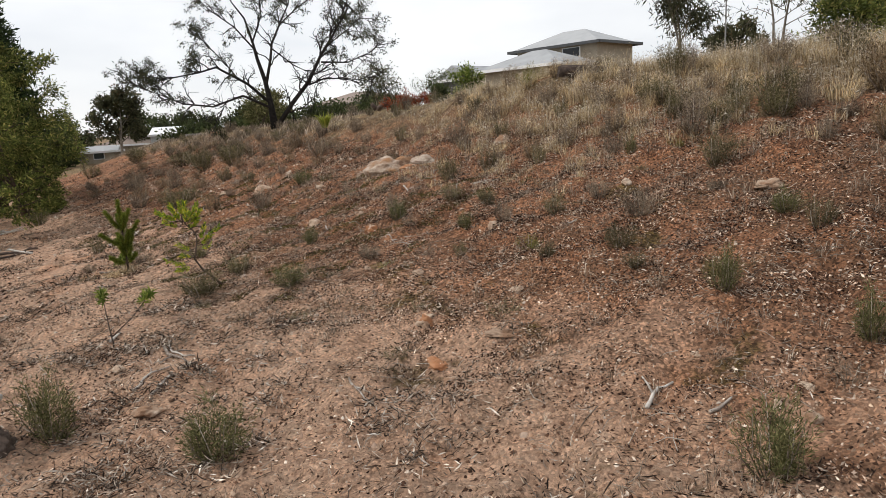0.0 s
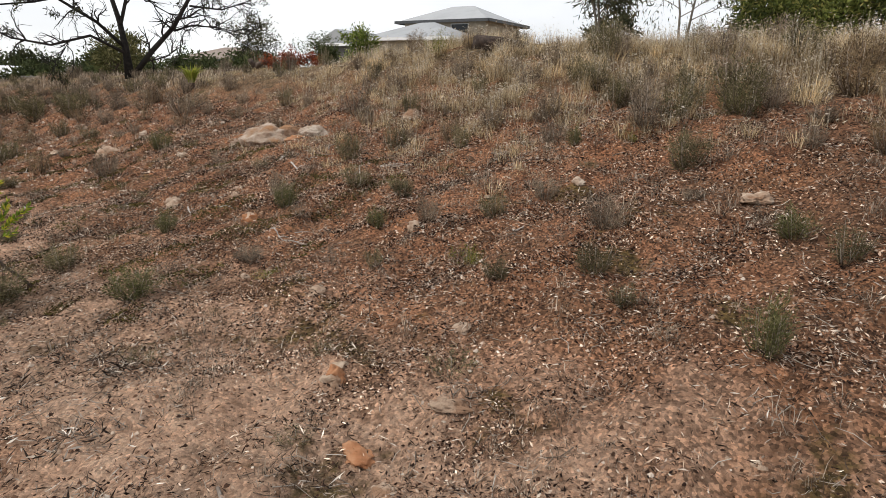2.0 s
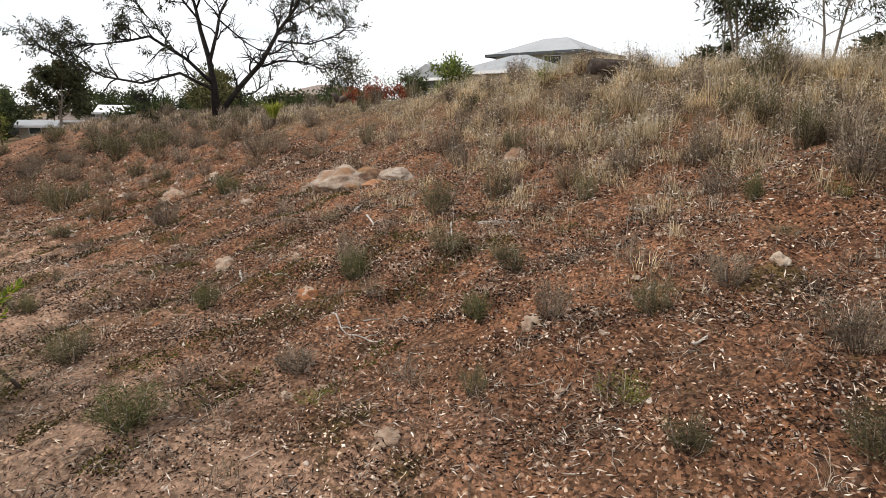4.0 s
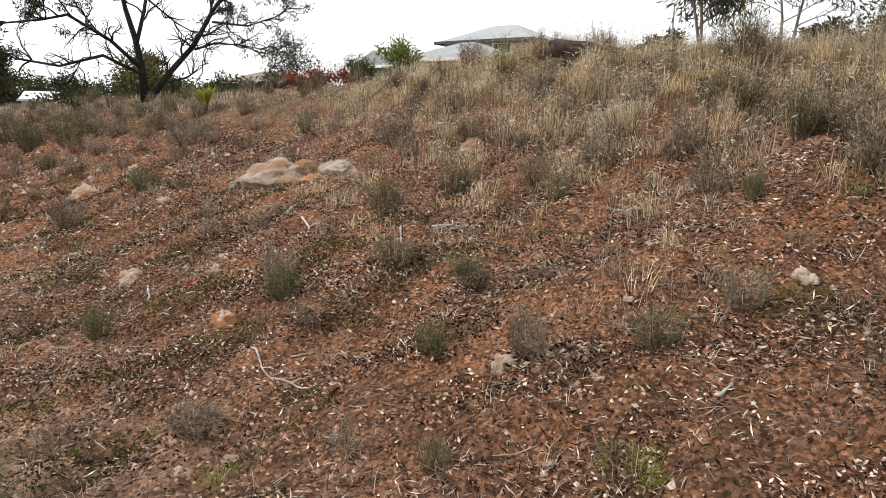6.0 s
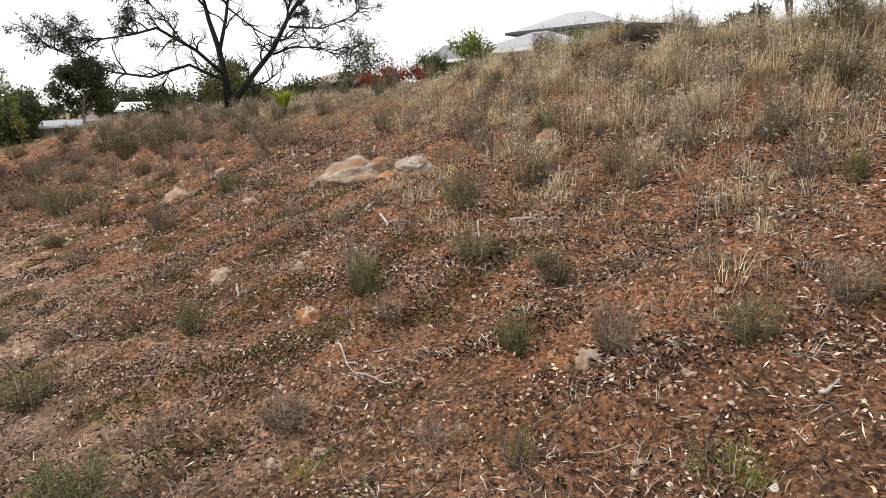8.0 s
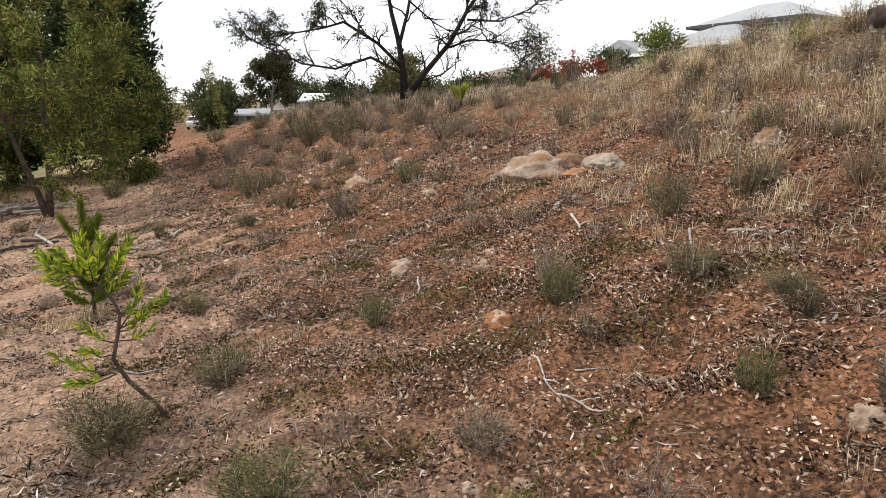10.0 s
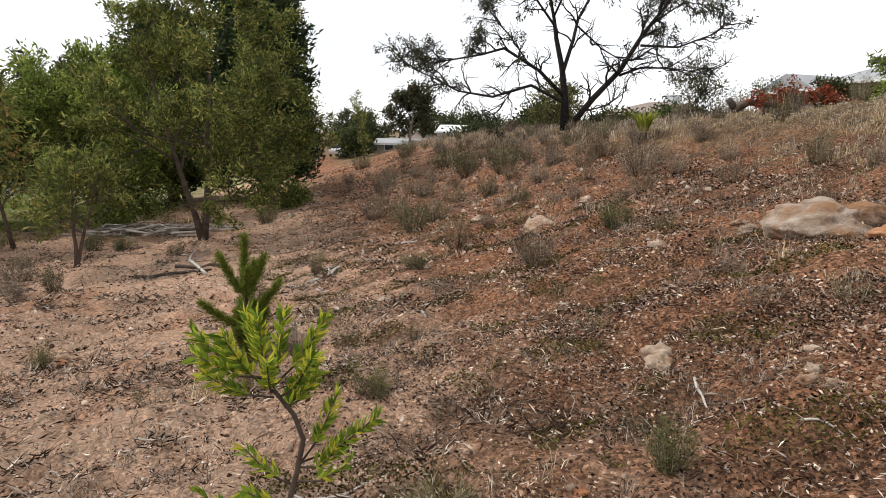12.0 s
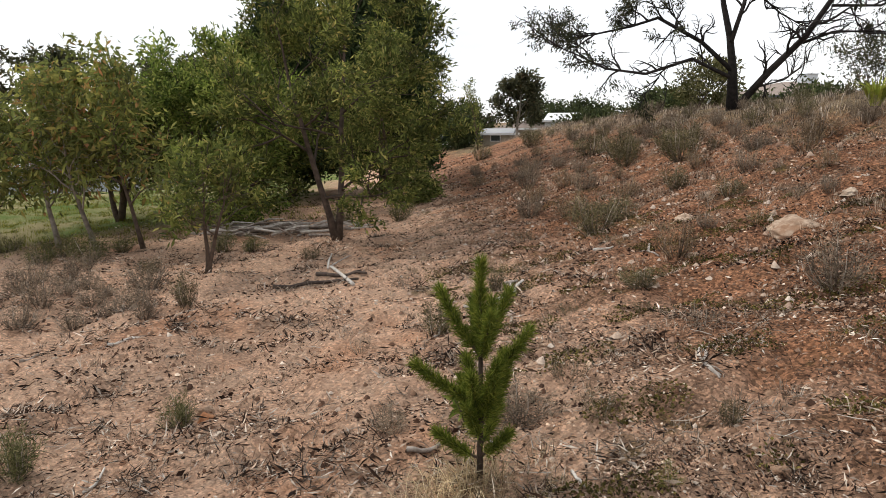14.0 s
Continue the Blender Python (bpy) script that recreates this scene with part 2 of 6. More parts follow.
def ground_material():
    m, n, l, b = material("earth", 0.95)
    b.inputs["Specular IOR Level"].default_value = 0.1
    g = n.new("ShaderNodeNewGeometry")
    pos = g.outputs["Position"]
    dot = n.new("ShaderNodeVectorMath")
    dot.operation = "DOT_PRODUCT"
    l.new(pos, dot.inputs[0])
    dot.inputs[1].default_value = (CA, SA, 0)
    wide = noise_node(n, l, 0.45, 5, pos)
    mid = noise_node(n, l, 2.3, 6, pos, 0.65)
    fine = noise_node(n, l, 22, 6, pos, 0.7)
    grit = n.new("ShaderNodeTexVoronoi")
    grit.inputs["Scale"].default_value = 64
    l.new(pos, grit.inputs["Vector"])

    def math_node(op, a, c):
        k = n.new("ShaderNodeMath")
        k.operation = op
        for value, socket in ((a, k.inputs[0]), (c, k.inputs[1])):
            if hasattr(value, "links"):
                l.new(value, socket)
            else:
                socket.default_value = value
        return k.outputs[0]

    # distance up the bank, frayed by noise
    s = math_node("ADD", dot.outputs["Value"], math_node("MULTIPLY", math_node("SUBTRACT", mid.outputs["Fac"], 0.5), 4.0))
    pale = ramp(n, [(0.32, (0.22, 0.128, 0.080)), (0.46, (0.53, 0.34, 0.235)), (0.58, (0.62, 0.43, 0.31)), (0.72, (0.76, 0.57, 0.43))])
    # red soil; its darkest stop stands in for shade in voids between the chips
    red = ramp(n, [(0.32, (0.050, 0.024, 0.015)), (0.46, (0.24, 0.118, 0.068)), (0.58, (0.42, 0.22, 0.128)), (0.72, (0.62, 0.32, 0.165))])
    straw = ramp(n, [(0.3, (0.17, 0.125, 0.075)), (0.7, (0.30, 0.235, 0.14))])
    for r in (pale, red, straw):
        l.new(math_node("ADD", math_node("MULTIPLY", fine.outputs["Fac"], 0.5), math_node("MULTIPLY", mid.outputs["Fac"], 0.5)), r.inputs[0])

    def zone(lo, hi):
        k = n.new("ShaderNodeMapRange")
        k.interpolation_type = "SMOOTHSTEP"
        k.inputs[1].default_value, k.inputs[2].default_value = lo, hi
        l.new(s, k.inputs[0])
        return k.outputs[0]

    c = mix(n, l, zone(BANK_AT - 6.2, BANK_AT - 4.5), pale.outputs[0], red.outputs[0])
    c = mix(n, l, zone(BANK_AT - 1.2, BANK_AT + 1.0), c, straw.outputs[0])
    # dark litter crust and moss in patches
    crust = ramp(n, [(0.48, (0, 0, 0)), (0.56, (0.85, 0.85, 0.85))])
    l.new(math_node("ADD", math_node("MULTIPLY", wide.outputs["Fac"], 0.45), math_node("MULTIPLY", mid.outputs["Fac"], 0.55)), crust.inputs[0])
    c = mix(n, l, math_node("MULTIPLY", crust.outputs[0], math_node("ADD", 0.35, math_node("MULTIPLY", zone(BANK_AT - 6.8, BANK_AT - 5.2), 0.45))), c, (0.115, 0.068, 0.043))
    mossn = noise_node(n, l, 1.15, 6, pos, 0.7)
    ochre = noise_node(n, l, 0.85, 5, pos, 0.6)
    warm = ramp(n, [(0.55, (0, 0, 0)), (0.66, (0.42, 0.42, 0.42))])
    l.new(ochre.outputs["Fac"], warm.inputs[0])
    c = mix(n, l, warm.outputs[0], c, (0.44, 0.205, 0.105))
    moss = ramp(n, [(0.585, (0, 0, 0)), (0.65, (0.7, 0.7, 0.7))])
    l.new(mossn.outputs["Fac"], moss.inputs[0])
    k = math_node("MULTIPLY", moss.outputs[0], math_node("MULTIPLY", zone(BANK_AT - 7.2, BANK_AT - 5.5), 1.0))
    c = mix(n, l, k, c, (0.085, 0.072, 0.022))
    # grit: every small cell a shade of its own, the darkest painted as shadowed gaps
    cell = ramp(n, [(0.0, (0.10, 0.09, 0.085)), (0.36, (0.62, 0.62, 0.62)), (0.75, (1.45, 1.4, 1.35)), (1.0, (2.5, 2.4, 2.3))])
    l.new(grit.outputs["Color"], cell.inputs[0])
    c = mix(n, l, math_node("ADD", 0.42, math_node("MULTIPLY", zone(BANK_AT - 6.4, BANK_AT - 4.6), 0.46)), c, cell.outputs[0], "MULTIPLY")
    clod = n.new("ShaderNodeTexVoronoi")
    clod.inputs["Scale"].default_value = 15
    l.new(pos, clod.inputs["Vector"])
    shade = ramp(n, [(0.0, (0.66, 0.63, 0.60)), (0.5, (1.0, 1.0, 1.0)), (1.0, (1.4, 1.36, 1.3))])
    l.new(clod.outputs["Color"], shade.inputs[0])
    c = mix(n, l, 0.45, c, shade.outputs[0], "MULTIPLY")
    # the grass field beyond the trees
    dot2 = n.new("ShaderNodeVectorMath")
    dot2.operation = "DOT_PRODUCT"
    l.new(pos, dot2.inputs[0])
    dot2.inputs[1].default_value = (-0.97, -0.25, 0)
    far = n.new("ShaderNodeMapRange")
    far.interpolation_type = "SMOOTHSTEP"
    far.inputs[1].default_value, far.inputs[2].default_value = 15.6, 19.0
    l.new(math_node("ADD", dot2.outputs["Value"], math_node("MULTIPLY", mid.outputs["Fac"], 2.0)), far.inputs[0])
    lawn = ramp(n, [(0.40, (0.10, 0.145, 0.030)), (0.62, (0.26, 0.225, 0.11))])
    l.new(wide.outputs["Fac"], lawn.inputs[0])
    c = mix(n, l, math_node("MULTIPLY", far.outputs[0], math_node("SUBTRACT", 1.0, zone(BANK_AT - 10.5, BANK_AT - 8.0))), c, lawn.outputs[0])
    l.new(c, b.inputs["Base Color"])
    crumb = noise_node(n, l, 75, 6, pos, 0.75)
    rough = math_node("ADD", math_node("MULTIPLY", fine.outputs["Fac"], 1.0), math_node("ADD", math_node("MULTIPLY", grit.outputs["Distance"], -0.22), math_node("MULTIPLY", crumb.outputs["Fac"], 0.55)))
    bump(n, l, b, rough, 1.0, 0.05)
    return m


EARTH = ground_material()
STRAW = island_material("straw", [(0.0, (0.10, 0.072, 0.045)), (0.3, (0.35, 0.26, 0.150)), (0.7, (0.74, 0.59, 0.375)), (1.0, (0.82, 0.74, 0.56))], through_light=0.45, patch=1.6)
# the darkest blades also put shade between the tufts into the colour
THATCH = island_material("grey_thatch", [(0.0, (0.040, 0.028, 0.020)), (0.35, (0.15, 0.112, 0.083)), (0.75, (0.42, 0.345, 0.275)), (1.0, (0.74, 0.67, 0.58))], through_light=0.3, patch=1.8)
HEATH = island_material("heath_leaf", [(0.0, (0.060, 0.056, 0.026)), (0.5, (0.125, 0.115, 0.058)), (0.85, (0.21, 0.185, 0.105)), (1.0, (0.38, 0.32, 0.22))], through_light=0.2, patch=3.0)
HEATH_GREEN = island_material("green_heath_leaf", [(0.0, (0.055, 0.060, 0.022)), (0.5, (0.120, 0.122, 0.048)), (1.0, (0.26, 0.24, 0.12))], through_light=0.2)
HEATH_GREY = island_material("grey_heath_leaf", [(0.0, (0.085, 0.064, 0.048)), (0.5, (0.20, 0.158, 0.118)), (1.0, (0.42, 0.345, 0.265))], through_light=0.15, patch=3.0)
HEATH_BROWN = island_material("brown_heath_leaf", [(0.0, (0.085, 0.060, 0.035)), (0.5, (0.19, 0.137, 0.083)), (1.0, (0.38, 0.285, 0.185))], through_light=0.25, patch=3.0)
HEATH_YELLOW = island_material("yellow_heath_leaf", [(0.0, (0.085, 0.10, 0.02)), (0.6, (0.19, 0.20, 0.03)), (1.0, (0.30, 0.28, 0.06))], through_light=0.25)
TWIG = island_material("dry_twig", [(0.0, (0.085, 0.062, 0.048)), (0.4, (0.19, 0.15, 0.12)), (0.75, (0.34, 0.29, 0.24)), (1.0, (0.56, 0.51, 0.45))])
# near-black stops in the next three also stand in for shade among the bits
LITTER = island_material("leaf_litter", [(0.0, (0.010, 0.007, 0.005)), (0.40, (0.042, 0.024, 0.017)), (0.64, (0.19, 0.12, 0.083)), (0.84, (0.48, 0.37, 0.29)), (1.0, (0.80, 0.73, 0.65))], patch=2.2)
CHIP = island_material("bark_chip", [(0.0, (0.010, 0.006, 0.005)), (0.38, (0.050, 0.026, 0.018)), (0.62, (0.28, 0.172, 0.122)), (0.82, (0.52, 0.38, 0.295)), (1.0, (0.76, 0.66, 0.56))], patch=2.4)
GREY_LITTER = island_material("grey_litter", [(0.0, (0.012, 0.009, 0.007)), (0.35, (0.060, 0.043, 0.034)), (0.6, (0.24, 0.19, 0.155)), (0.85, (0.52, 0.45, 0.385)), (1.0, (0.80, 0.75, 0.69))], patch=1.9)
MOSS = island_material("moss", [(0.0, (0.035, 0.032, 0.010)), (0.5, (0.085, 0.075, 0.020)), (1.0, (0.17, 0.135, 0.04))], patch=4.0)
# the darkest gravel tone also stands in for shaded gaps between stones
GRIT = island_material("gravel", [(0.0, (0.030, 0.015, 0.010)), (0.35, (0.13, 0.070, 0.045)), (0.7, (0.35, 0.228, 0.156)), (0.93, (0.50, 0.375, 0.285)), (1.0, (0.72, 0.63, 0.55))], patch=2.0, grain=60)
PEBBLE = island_material("pale_pebble", [(0.0, (0.15, 0.085, 0.055)), (0.4, (0.30, 0.195, 0.14)), (0.8, (0.42, 0.32, 0.25)), (1.0, (0.56, 0.48, 0.41))], grain=45)
STONE = object_material("sandy_stone", [(0.2, (0.26, 0.165, 0.11)), (0.5, (0.47, 0.345, 0.25)), (0.85, (0.66, 0.55, 0.44))], scale=14, relief=0.9, depth=0.02, blotch=(0.31, 0.185, 0.115))
RED_STONE = object_material("iron_stone", [(0.2, (0.20, 0.085, 0.04)), (0.5, (0.34, 0.15, 0.07)), (0.85, (0.45, 0.25, 0.14))], scale=16, relief=0.7, depth=0.01)
OUTCROP = object_material("outcrop_stone", [(0.25, (0.16, 0.09, 0.055)), (0.40, (0.34, 0.23, 0.16)), (0.54, (0.48, 0.365, 0.28)), (0.70, (0.62, 0.52, 0.43))], scale=7, relief=1.0, depth=0.05, blotch=(0.40, 0.22, 0.115))
BLEACHED = object_material("bleached_wood", [(0.25, (0.17, 0.135, 0.11)), (0.5, (0.36, 0.315, 0.275)), (0.8, (0.56, 0.52, 0.47))], scale=18, relief=0.6, depth=0.006, spread=0.5)
WHITE_WOOD = object_material("white_weathered_wood", [(0.28, (0.16, 0.135, 0.12)), (0.45, (0.52, 0.49, 0.46)), (0.7, (0.78, 0.76, 0.73))], scale=9, relief=0.8, depth=0.01, spread=0.1)
DARK_WOOD = object_material("dark_dead_wood", [(0.25, (0.035, 0.026, 0.022)), (0.55, (0.085, 0.062, 0.05)), (0.85, (0.17, 0.13, 0.105))], scale=15, relief=0.7, depth=0.01)
DARK_BARK = object_material("blackish_bark", [(0.3, (0.012, 0.010, 0.009)), (0.7, (0.040, 0.033, 0.029))], scale=9, relief=0.8, depth=0.02)
BROWN_BARK = object_material("grey_brown_bark", [(0.3, (0.055, 0.040, 0.031)), (0.7, (0.135, 0.098, 0.075))], scale=12, relief=0.8, depth=0.015)
PALE_BARK = object_material("pale_gum_bark", [(0.3, (0.13, 0.11, 0.09)), (0.7, (0.30, 0.265, 0.225))], scale=7, relief=0.4, depth=0.01)
GUM_LEAF = island_material("gum_leaf", [(0.0, (0.040, 0.044, 0.024)), (0.5, (0.070, 0.076, 0.040)), (0.9, (0.115, 0.115, 0.062)), (1.0, (0.17, 0.125, 0.07))], gloss=0.4, through_light=0.2, patch=0.9)
DARK_GUM_LEAF = island_material("dark_gum_leaf", [(0.0, (0.022, 0.026, 0.014)), (0.6, (0.048, 0.054, 0.026)), (0.92, (0.085, 0.088, 0.042)), (1.0, (0.13, 0.09, 0.05))], gloss=0.3, through_light=0.05)
GUM_LEAF_RED = island_material("sapling_gum_leaf", [(0.0, (0.096, 0.120, 0.042)), (0.55, (0.210, 0.246, 0.072)), (0.85, (0.360, 0.354, 0.102)), (1.0, (0.360, 0.180, 0.084))], gloss=0.45, through_light=0.5, patch=1.5)
WATTLE_LEAF = island_material("wattle_leaf", [(0.0, (0.045, 0.062, 0.018)), (0.5, (0.125, 0.155, 0.040)), (0.85, (0.245, 0.270, 0.075)), (1.0, (0.42, 0.36, 0.13))], gloss=0.4, through_light=0.4, patch=1.7)
LIGHT_LEAF = island_material("light_green_leaf", [(0.0, (0.06, 0.098, 0.022)), (0.5, (0.15, 0.21, 0.044)), (1.0, (0.34, 0.38, 0.10))], gloss=0.4, through_light=0.5, patch=1.7)
CONIFER_LEAF = island_material("dark_conifer_leaf", [(0.0, (0.018, 0.030, 0.013)), (0.6, (0.040, 0.064, 0.024)), (1.0, (0.075, 0.105, 0.04))], through_light=0.1)
NEEDLE = island_material("pine_needle", [(0.0, (0.060, 0.088, 0.014)), (0.5, (0.15, 0.20, 0.028)), (1.0, (0.32, 0.34, 0.06))], gloss=0.4, through_light=0.35)
SAPLING_LEAF = island_material("fresh_yellow_green_leaf", [(0.0, (0.09, 0.16, 0.02)), (0.45, (0.22, 0.32, 0.035)), (0.75, (0.44, 0.50, 0.05)), (1.0, (0.74, 0.62, 0.07))], gloss=0.4, through_light=0.35)
YUCCA_LEAF = island_material("sword_leaf", [(0.0, (0.17, 0.22, 0.03)), (1.0, (0.42, 0.44, 0.08))], gloss=0.4, through_light=0.2)
RUST_LEAF = island_material("rust_red_dead_leaf", [(0.0, (0.13, 0.026, 0.012)), (0.5, (0.27, 0.065, 0.030)), (1.0, (0.38, 0.13, 0.06))], through_light=0.2)
FAR_LEAF = island_material("far_leaf", [(0.0, (0.032, 0.045, 0.019)), (0.5, (0.060, 0.078, 0.031)), (1.0, (0.105, 0.12, 0.05))], through_light=0.15, patch=0.4)
STEEL_ROOF = object_material("grey_steel_roof", [(0.3, (0.27, 0.28, 0.29)), (0.7, (0.36, 0.37, 0.38))], rough=0.5, scale=0.8, relief=0.05)
TILE_ROOF = object_material("brown_tile_roof", [(0.3, (0.20, 0.16, 0.135)), (0.7, (0.29, 0.235, 0.20))], scale=2, relief=0.2)
WHITE_ROOF = object_material("white_steel_roof", [(0.3, (0.66, 0.68, 0.70)), (0.7, (0.78, 0.79, 0.80))], rough=0.5, scale=1, relief=0.05)
WALL_TAN = object_material("tan_render_wall", [(0.3, (0.30, 0.255, 0.195)), (0.7, (0.38, 0.325, 0.25))], scale=3, relief=0.1)
WALL_DARK = object_material("dark_grey_wall", [(0.3, (0.10, 0.098, 0.10)), (0.7, (0.145, 0.14, 0.14))], scale=3, relief=0.1)
WALL_PALE = object_material("pale_painted_wall", [(0.3, (0.50, 0.53, 0.56)), (0.7, (0.62, 0.65, 0.68))], scale=3, relief=0.1)
TRIM_WHITE = object_material("white_trim_paint", [(0.3, (0.72, 0.72, 0.72)), (0.7, (0.80, 0.80, 0.80))], rough=0.5, scale=3, relief=0.05)
GUTTER = object_material("charcoal_gutter_paint", [(0.3, (0.05, 0.052, 0.056)), (0.7, (0.075, 0.078, 0.082))], rough=0.45, scale=3, relief=0.05)
FENCE_GREY = object_material("grey_fence_paint", [(0.3, (0.155, 0.15, 0.145)), (0.7, (0.21, 0.205, 0.195))], rough=0.6, scale=2, relief=0.1)
DARK_GLASS = object_material("dark_window_glass", [(0.3, (0.02, 0.024, 0.028)), (0.7, (0.035, 0.04, 0.045))], rough=0.12, scale=1, relief=0.0)
CAR_PAINT = object_material("white_car_paint", [(0.3, (0.70, 0.71, 0.72)), (0.7, (0.76, 0.77, 0.78))], rough=0.25, scale=1, relief=0.0)
RUBBER = object_material("black_rubber", [(0.3, (0.015, 0.015, 0.015)), (0.7, (0.03, 0.03, 0.03))], scale=6, relief=0.2)


# ---- the ground: one sheet ----
def graded(centre, half, step, far, grow=1.09):
    a = [0.0]
    while a[-1] < far:
        a.append(a[-1] + (step if a[-1] < half else step * grow ** ((len(a) - half / step))))
    a = np.array(a)
    return centre + np.concatenate([-a[:0:-1], a])


gx, gy = graded(-3.5, 9.0, 0.05, 900), graded(8.0, 7.0, 0.05, 900)
GX, GY = np.meshgrid(gx, gy, indexing="ij")
GZ = height(GX, GY)
ni, nj = GX.shape
base = (np.arange(ni - 1)[:, None] * nj + np.arange(nj - 1)[None]).ravel()
ground_tris = np.concatenate([np.stack([base, base + nj, base + nj + 1], 1), np.stack([base, base + nj + 1, base + 1], 1)])
ground = put("ground", mesh_of("ground", np.stack([GX, GY, GZ], -1), ground_tris, True), EARTH)
tagged(ground, "stony reddish-brown earth bank with pale bare soil", "ground", kind="structure")


# ---- shrubs ----
def shrub_meshes(seed, n_leaves, spread, stem_count=46, droop=1.0):
    """Foliage and stems of a rounded heath bush one metre high and about as wide."""
    r = np.random.RandomState(seed)
    q, out = r.uniform(0, 6.283, stem_count), np.sqrt(r.uniform(0.02, 1, stem_count))
    ahead = np.stack([np.cos(q), np.sin(q), 0 * q], 1)
    root = ahead * (out * 0.14 * spread)[:, None] + np.array([0, 0, -0.04])
    lobes = 0.86 + 0.16 * np.sin(3 * q + seed) + r.normal(0, 0.09, stem_count)
    tall = (1.0 - 0.42 * out ** 2) * lobes
    tip = ahead * (out * 0.52 * spread * lobes)[:, None] + np.array([0, 0, 1.0]) * tall[:, None]
    belly = ahead * (out * 0.38 * spread)[:, None] + np.array([0, 0, 0.45]) * tall[:, None]
    i = r.randint(0, stem_count, n_leaves)
    f = (r.uniform(0, 1, n_leaves) ** 0.62)[:, None]
    at = root[i] * (1 - f) ** 2 + 2 * belly[i] * f * (1 - f) + tip[i] * f ** 2 + r.normal(0, 0.042, (n_leaves, 3))
    at[:, 2] = np.maximum(at[:, 2], 0.01)
    way = (tip - belly)[i] * 1.3 + ahead[i] * 0.25 + r.normal(0, 0.42, (n_leaves, 3)) * np.array([1, 1, 0.75 * droop])
    foliage = mesh_of("foliage", *leaves(at, way, r.uniform(0.05, 0.125, n_leaves), r.uniform(0.009, 0.016, n_leaves), r))
    stems = [tube([root[k], belly[k] + r.normal(0, 0.02, 3), tip[k] * r.uniform(0.9, 1.06)], [0.011, 0.007, 0.003], 3) for k in range(0, stem_count, 2)]
    return foliage, mesh_of("stems", *joined(stems))


def shrub(seed, leaf, label, category, group, n_blades=330, spread=1.0, droop=1.0, name="heath_shrub"):
    foliage, stems = shrub_meshes(seed, n_blades * 5, spread, 46 if n_blades > 200 else 24, droop)
    ob = tagged(new(name), label, category, group)
    put("foliage", foliage, leaf, ob)
    put("woody_base", stems, TWIG, ob)
    return ob


def place_shrubs(proto, spots, seed):
    r = random.Random(seed)
    stands = []
    for x, y, w, h in spots:
        wide = max(w, 0.8 * h) * 1.08
        stands.append(pose(x, y, ground_at(x, y) - 0.015, 0, 0, r.uniform(0, 360)) @ Matrix.Diagonal((wide * r.uniform(0.86, 1.1), wide * r.uniform(0.86, 1.1), h * 1.05, 1)))
    for m in stands[1:]:
        copy_thing(proto, m)
    proto.matrix_basis = stands[0]


SHRUBS_NEAR = [
    (-2.24, 3.26, 0.44, 0.46), (-0.88, 3.2, 0.42, 0.36), (1.96, 3.17, 0.34, 0.36), (1.9, 4.92, 0.27, 0.31), (-3.46, 6.27, 0.45, 0.31), (-3.41, 7.02, 0.41, 0.26),
    (-2.2, 6.17, 0.43, 0.25), (2.51, 6.35, 0.27, 0.21), (1.31, 6.71, 0.34, 0.28), (2.07, 7.71, 0.39, 0.39), (2.66, 5.94, 0.3, 0.25), (-0.11, 7.17, 0.25, 0.25),
    (1.18, 5.96, 0.3, 0.22), (-1.72, 8.1, 0.3, 0.26), (2.61, 4.3, 0.22, 0.3), (0.47, 7.2, 0.27, 0.24), (0.88, 7.54, 0.25, 0.22), (1.68, 11.64, 0.49, 0.59),
    (2.84, 9.08, 0.61, 0.54), (1.92, 9.35, 0.47, 0.47), (-1.39, 9.29, 0.36, 0.36), (-1.03, 8.22, 0.33, 0.22),
]
SHRUBS_BANK = [
    (-0.58, 7.31, 0.2, 0.2), (1.16, 8.64, 0.18, 0.23), (-1.52, 6.72, 0.3, 0.14), (-0.56, 8.15, 0.21, 0.14), (-9.77, 15.8, 0.79, 0.66), (-5.87, 13.65, 0.68, 0.48),
    (-11.38, 16.47, 0.73, 0.66), (1.67, 9.56, 0.33, 0.38), (-2.87, 7.81, 0.25, 0.24), (-5.03, 11.4, 0.4, 0.33), (-5.47, 10.62, 0.51, 0.38), (-8.58, 11.99, 0.64, 0.5),
    (-8.69, 12.59, 0.57, 0.38), (-10.7, 13.1, 0.44, 0.39), (-12.01, 17.11, 0.86, 0.57), (-8.1, 9.92, 0.23, 0.27), (-6.22, 8.29, 0.45, 0.22), (-4.68, 7.77, 0.25, 0.17),
    (-19.7, 22.69, 0.9, 0.68), (-10.59, 14.29, 0.48, 0.38), (-8.82, 14.07, 0.43, 0.34), (-7.64, 13.28, 0.44, 0.26),
]
SHRUBS_FAR = [
    (-13.43, 16.02, 0.49, 0.49), (-10.56, 7.78, 0.29, 0.38), (-7.62, 8.78, 0.31, 0.31), (-6.54, 7.61, 0.23, 0.16), (-7.77, 6.85, 0.24, 0.24), (-7.6, 5.96, 0.33, 0.26),
    (-13.81, 9.89, 0.43, 0.29), (-15.4, 7.77, 0.73, 0.47), (-6.76, 10.22, 0.34, 0.19), (-5.14, 8.58, 0.15, 0.15),
]
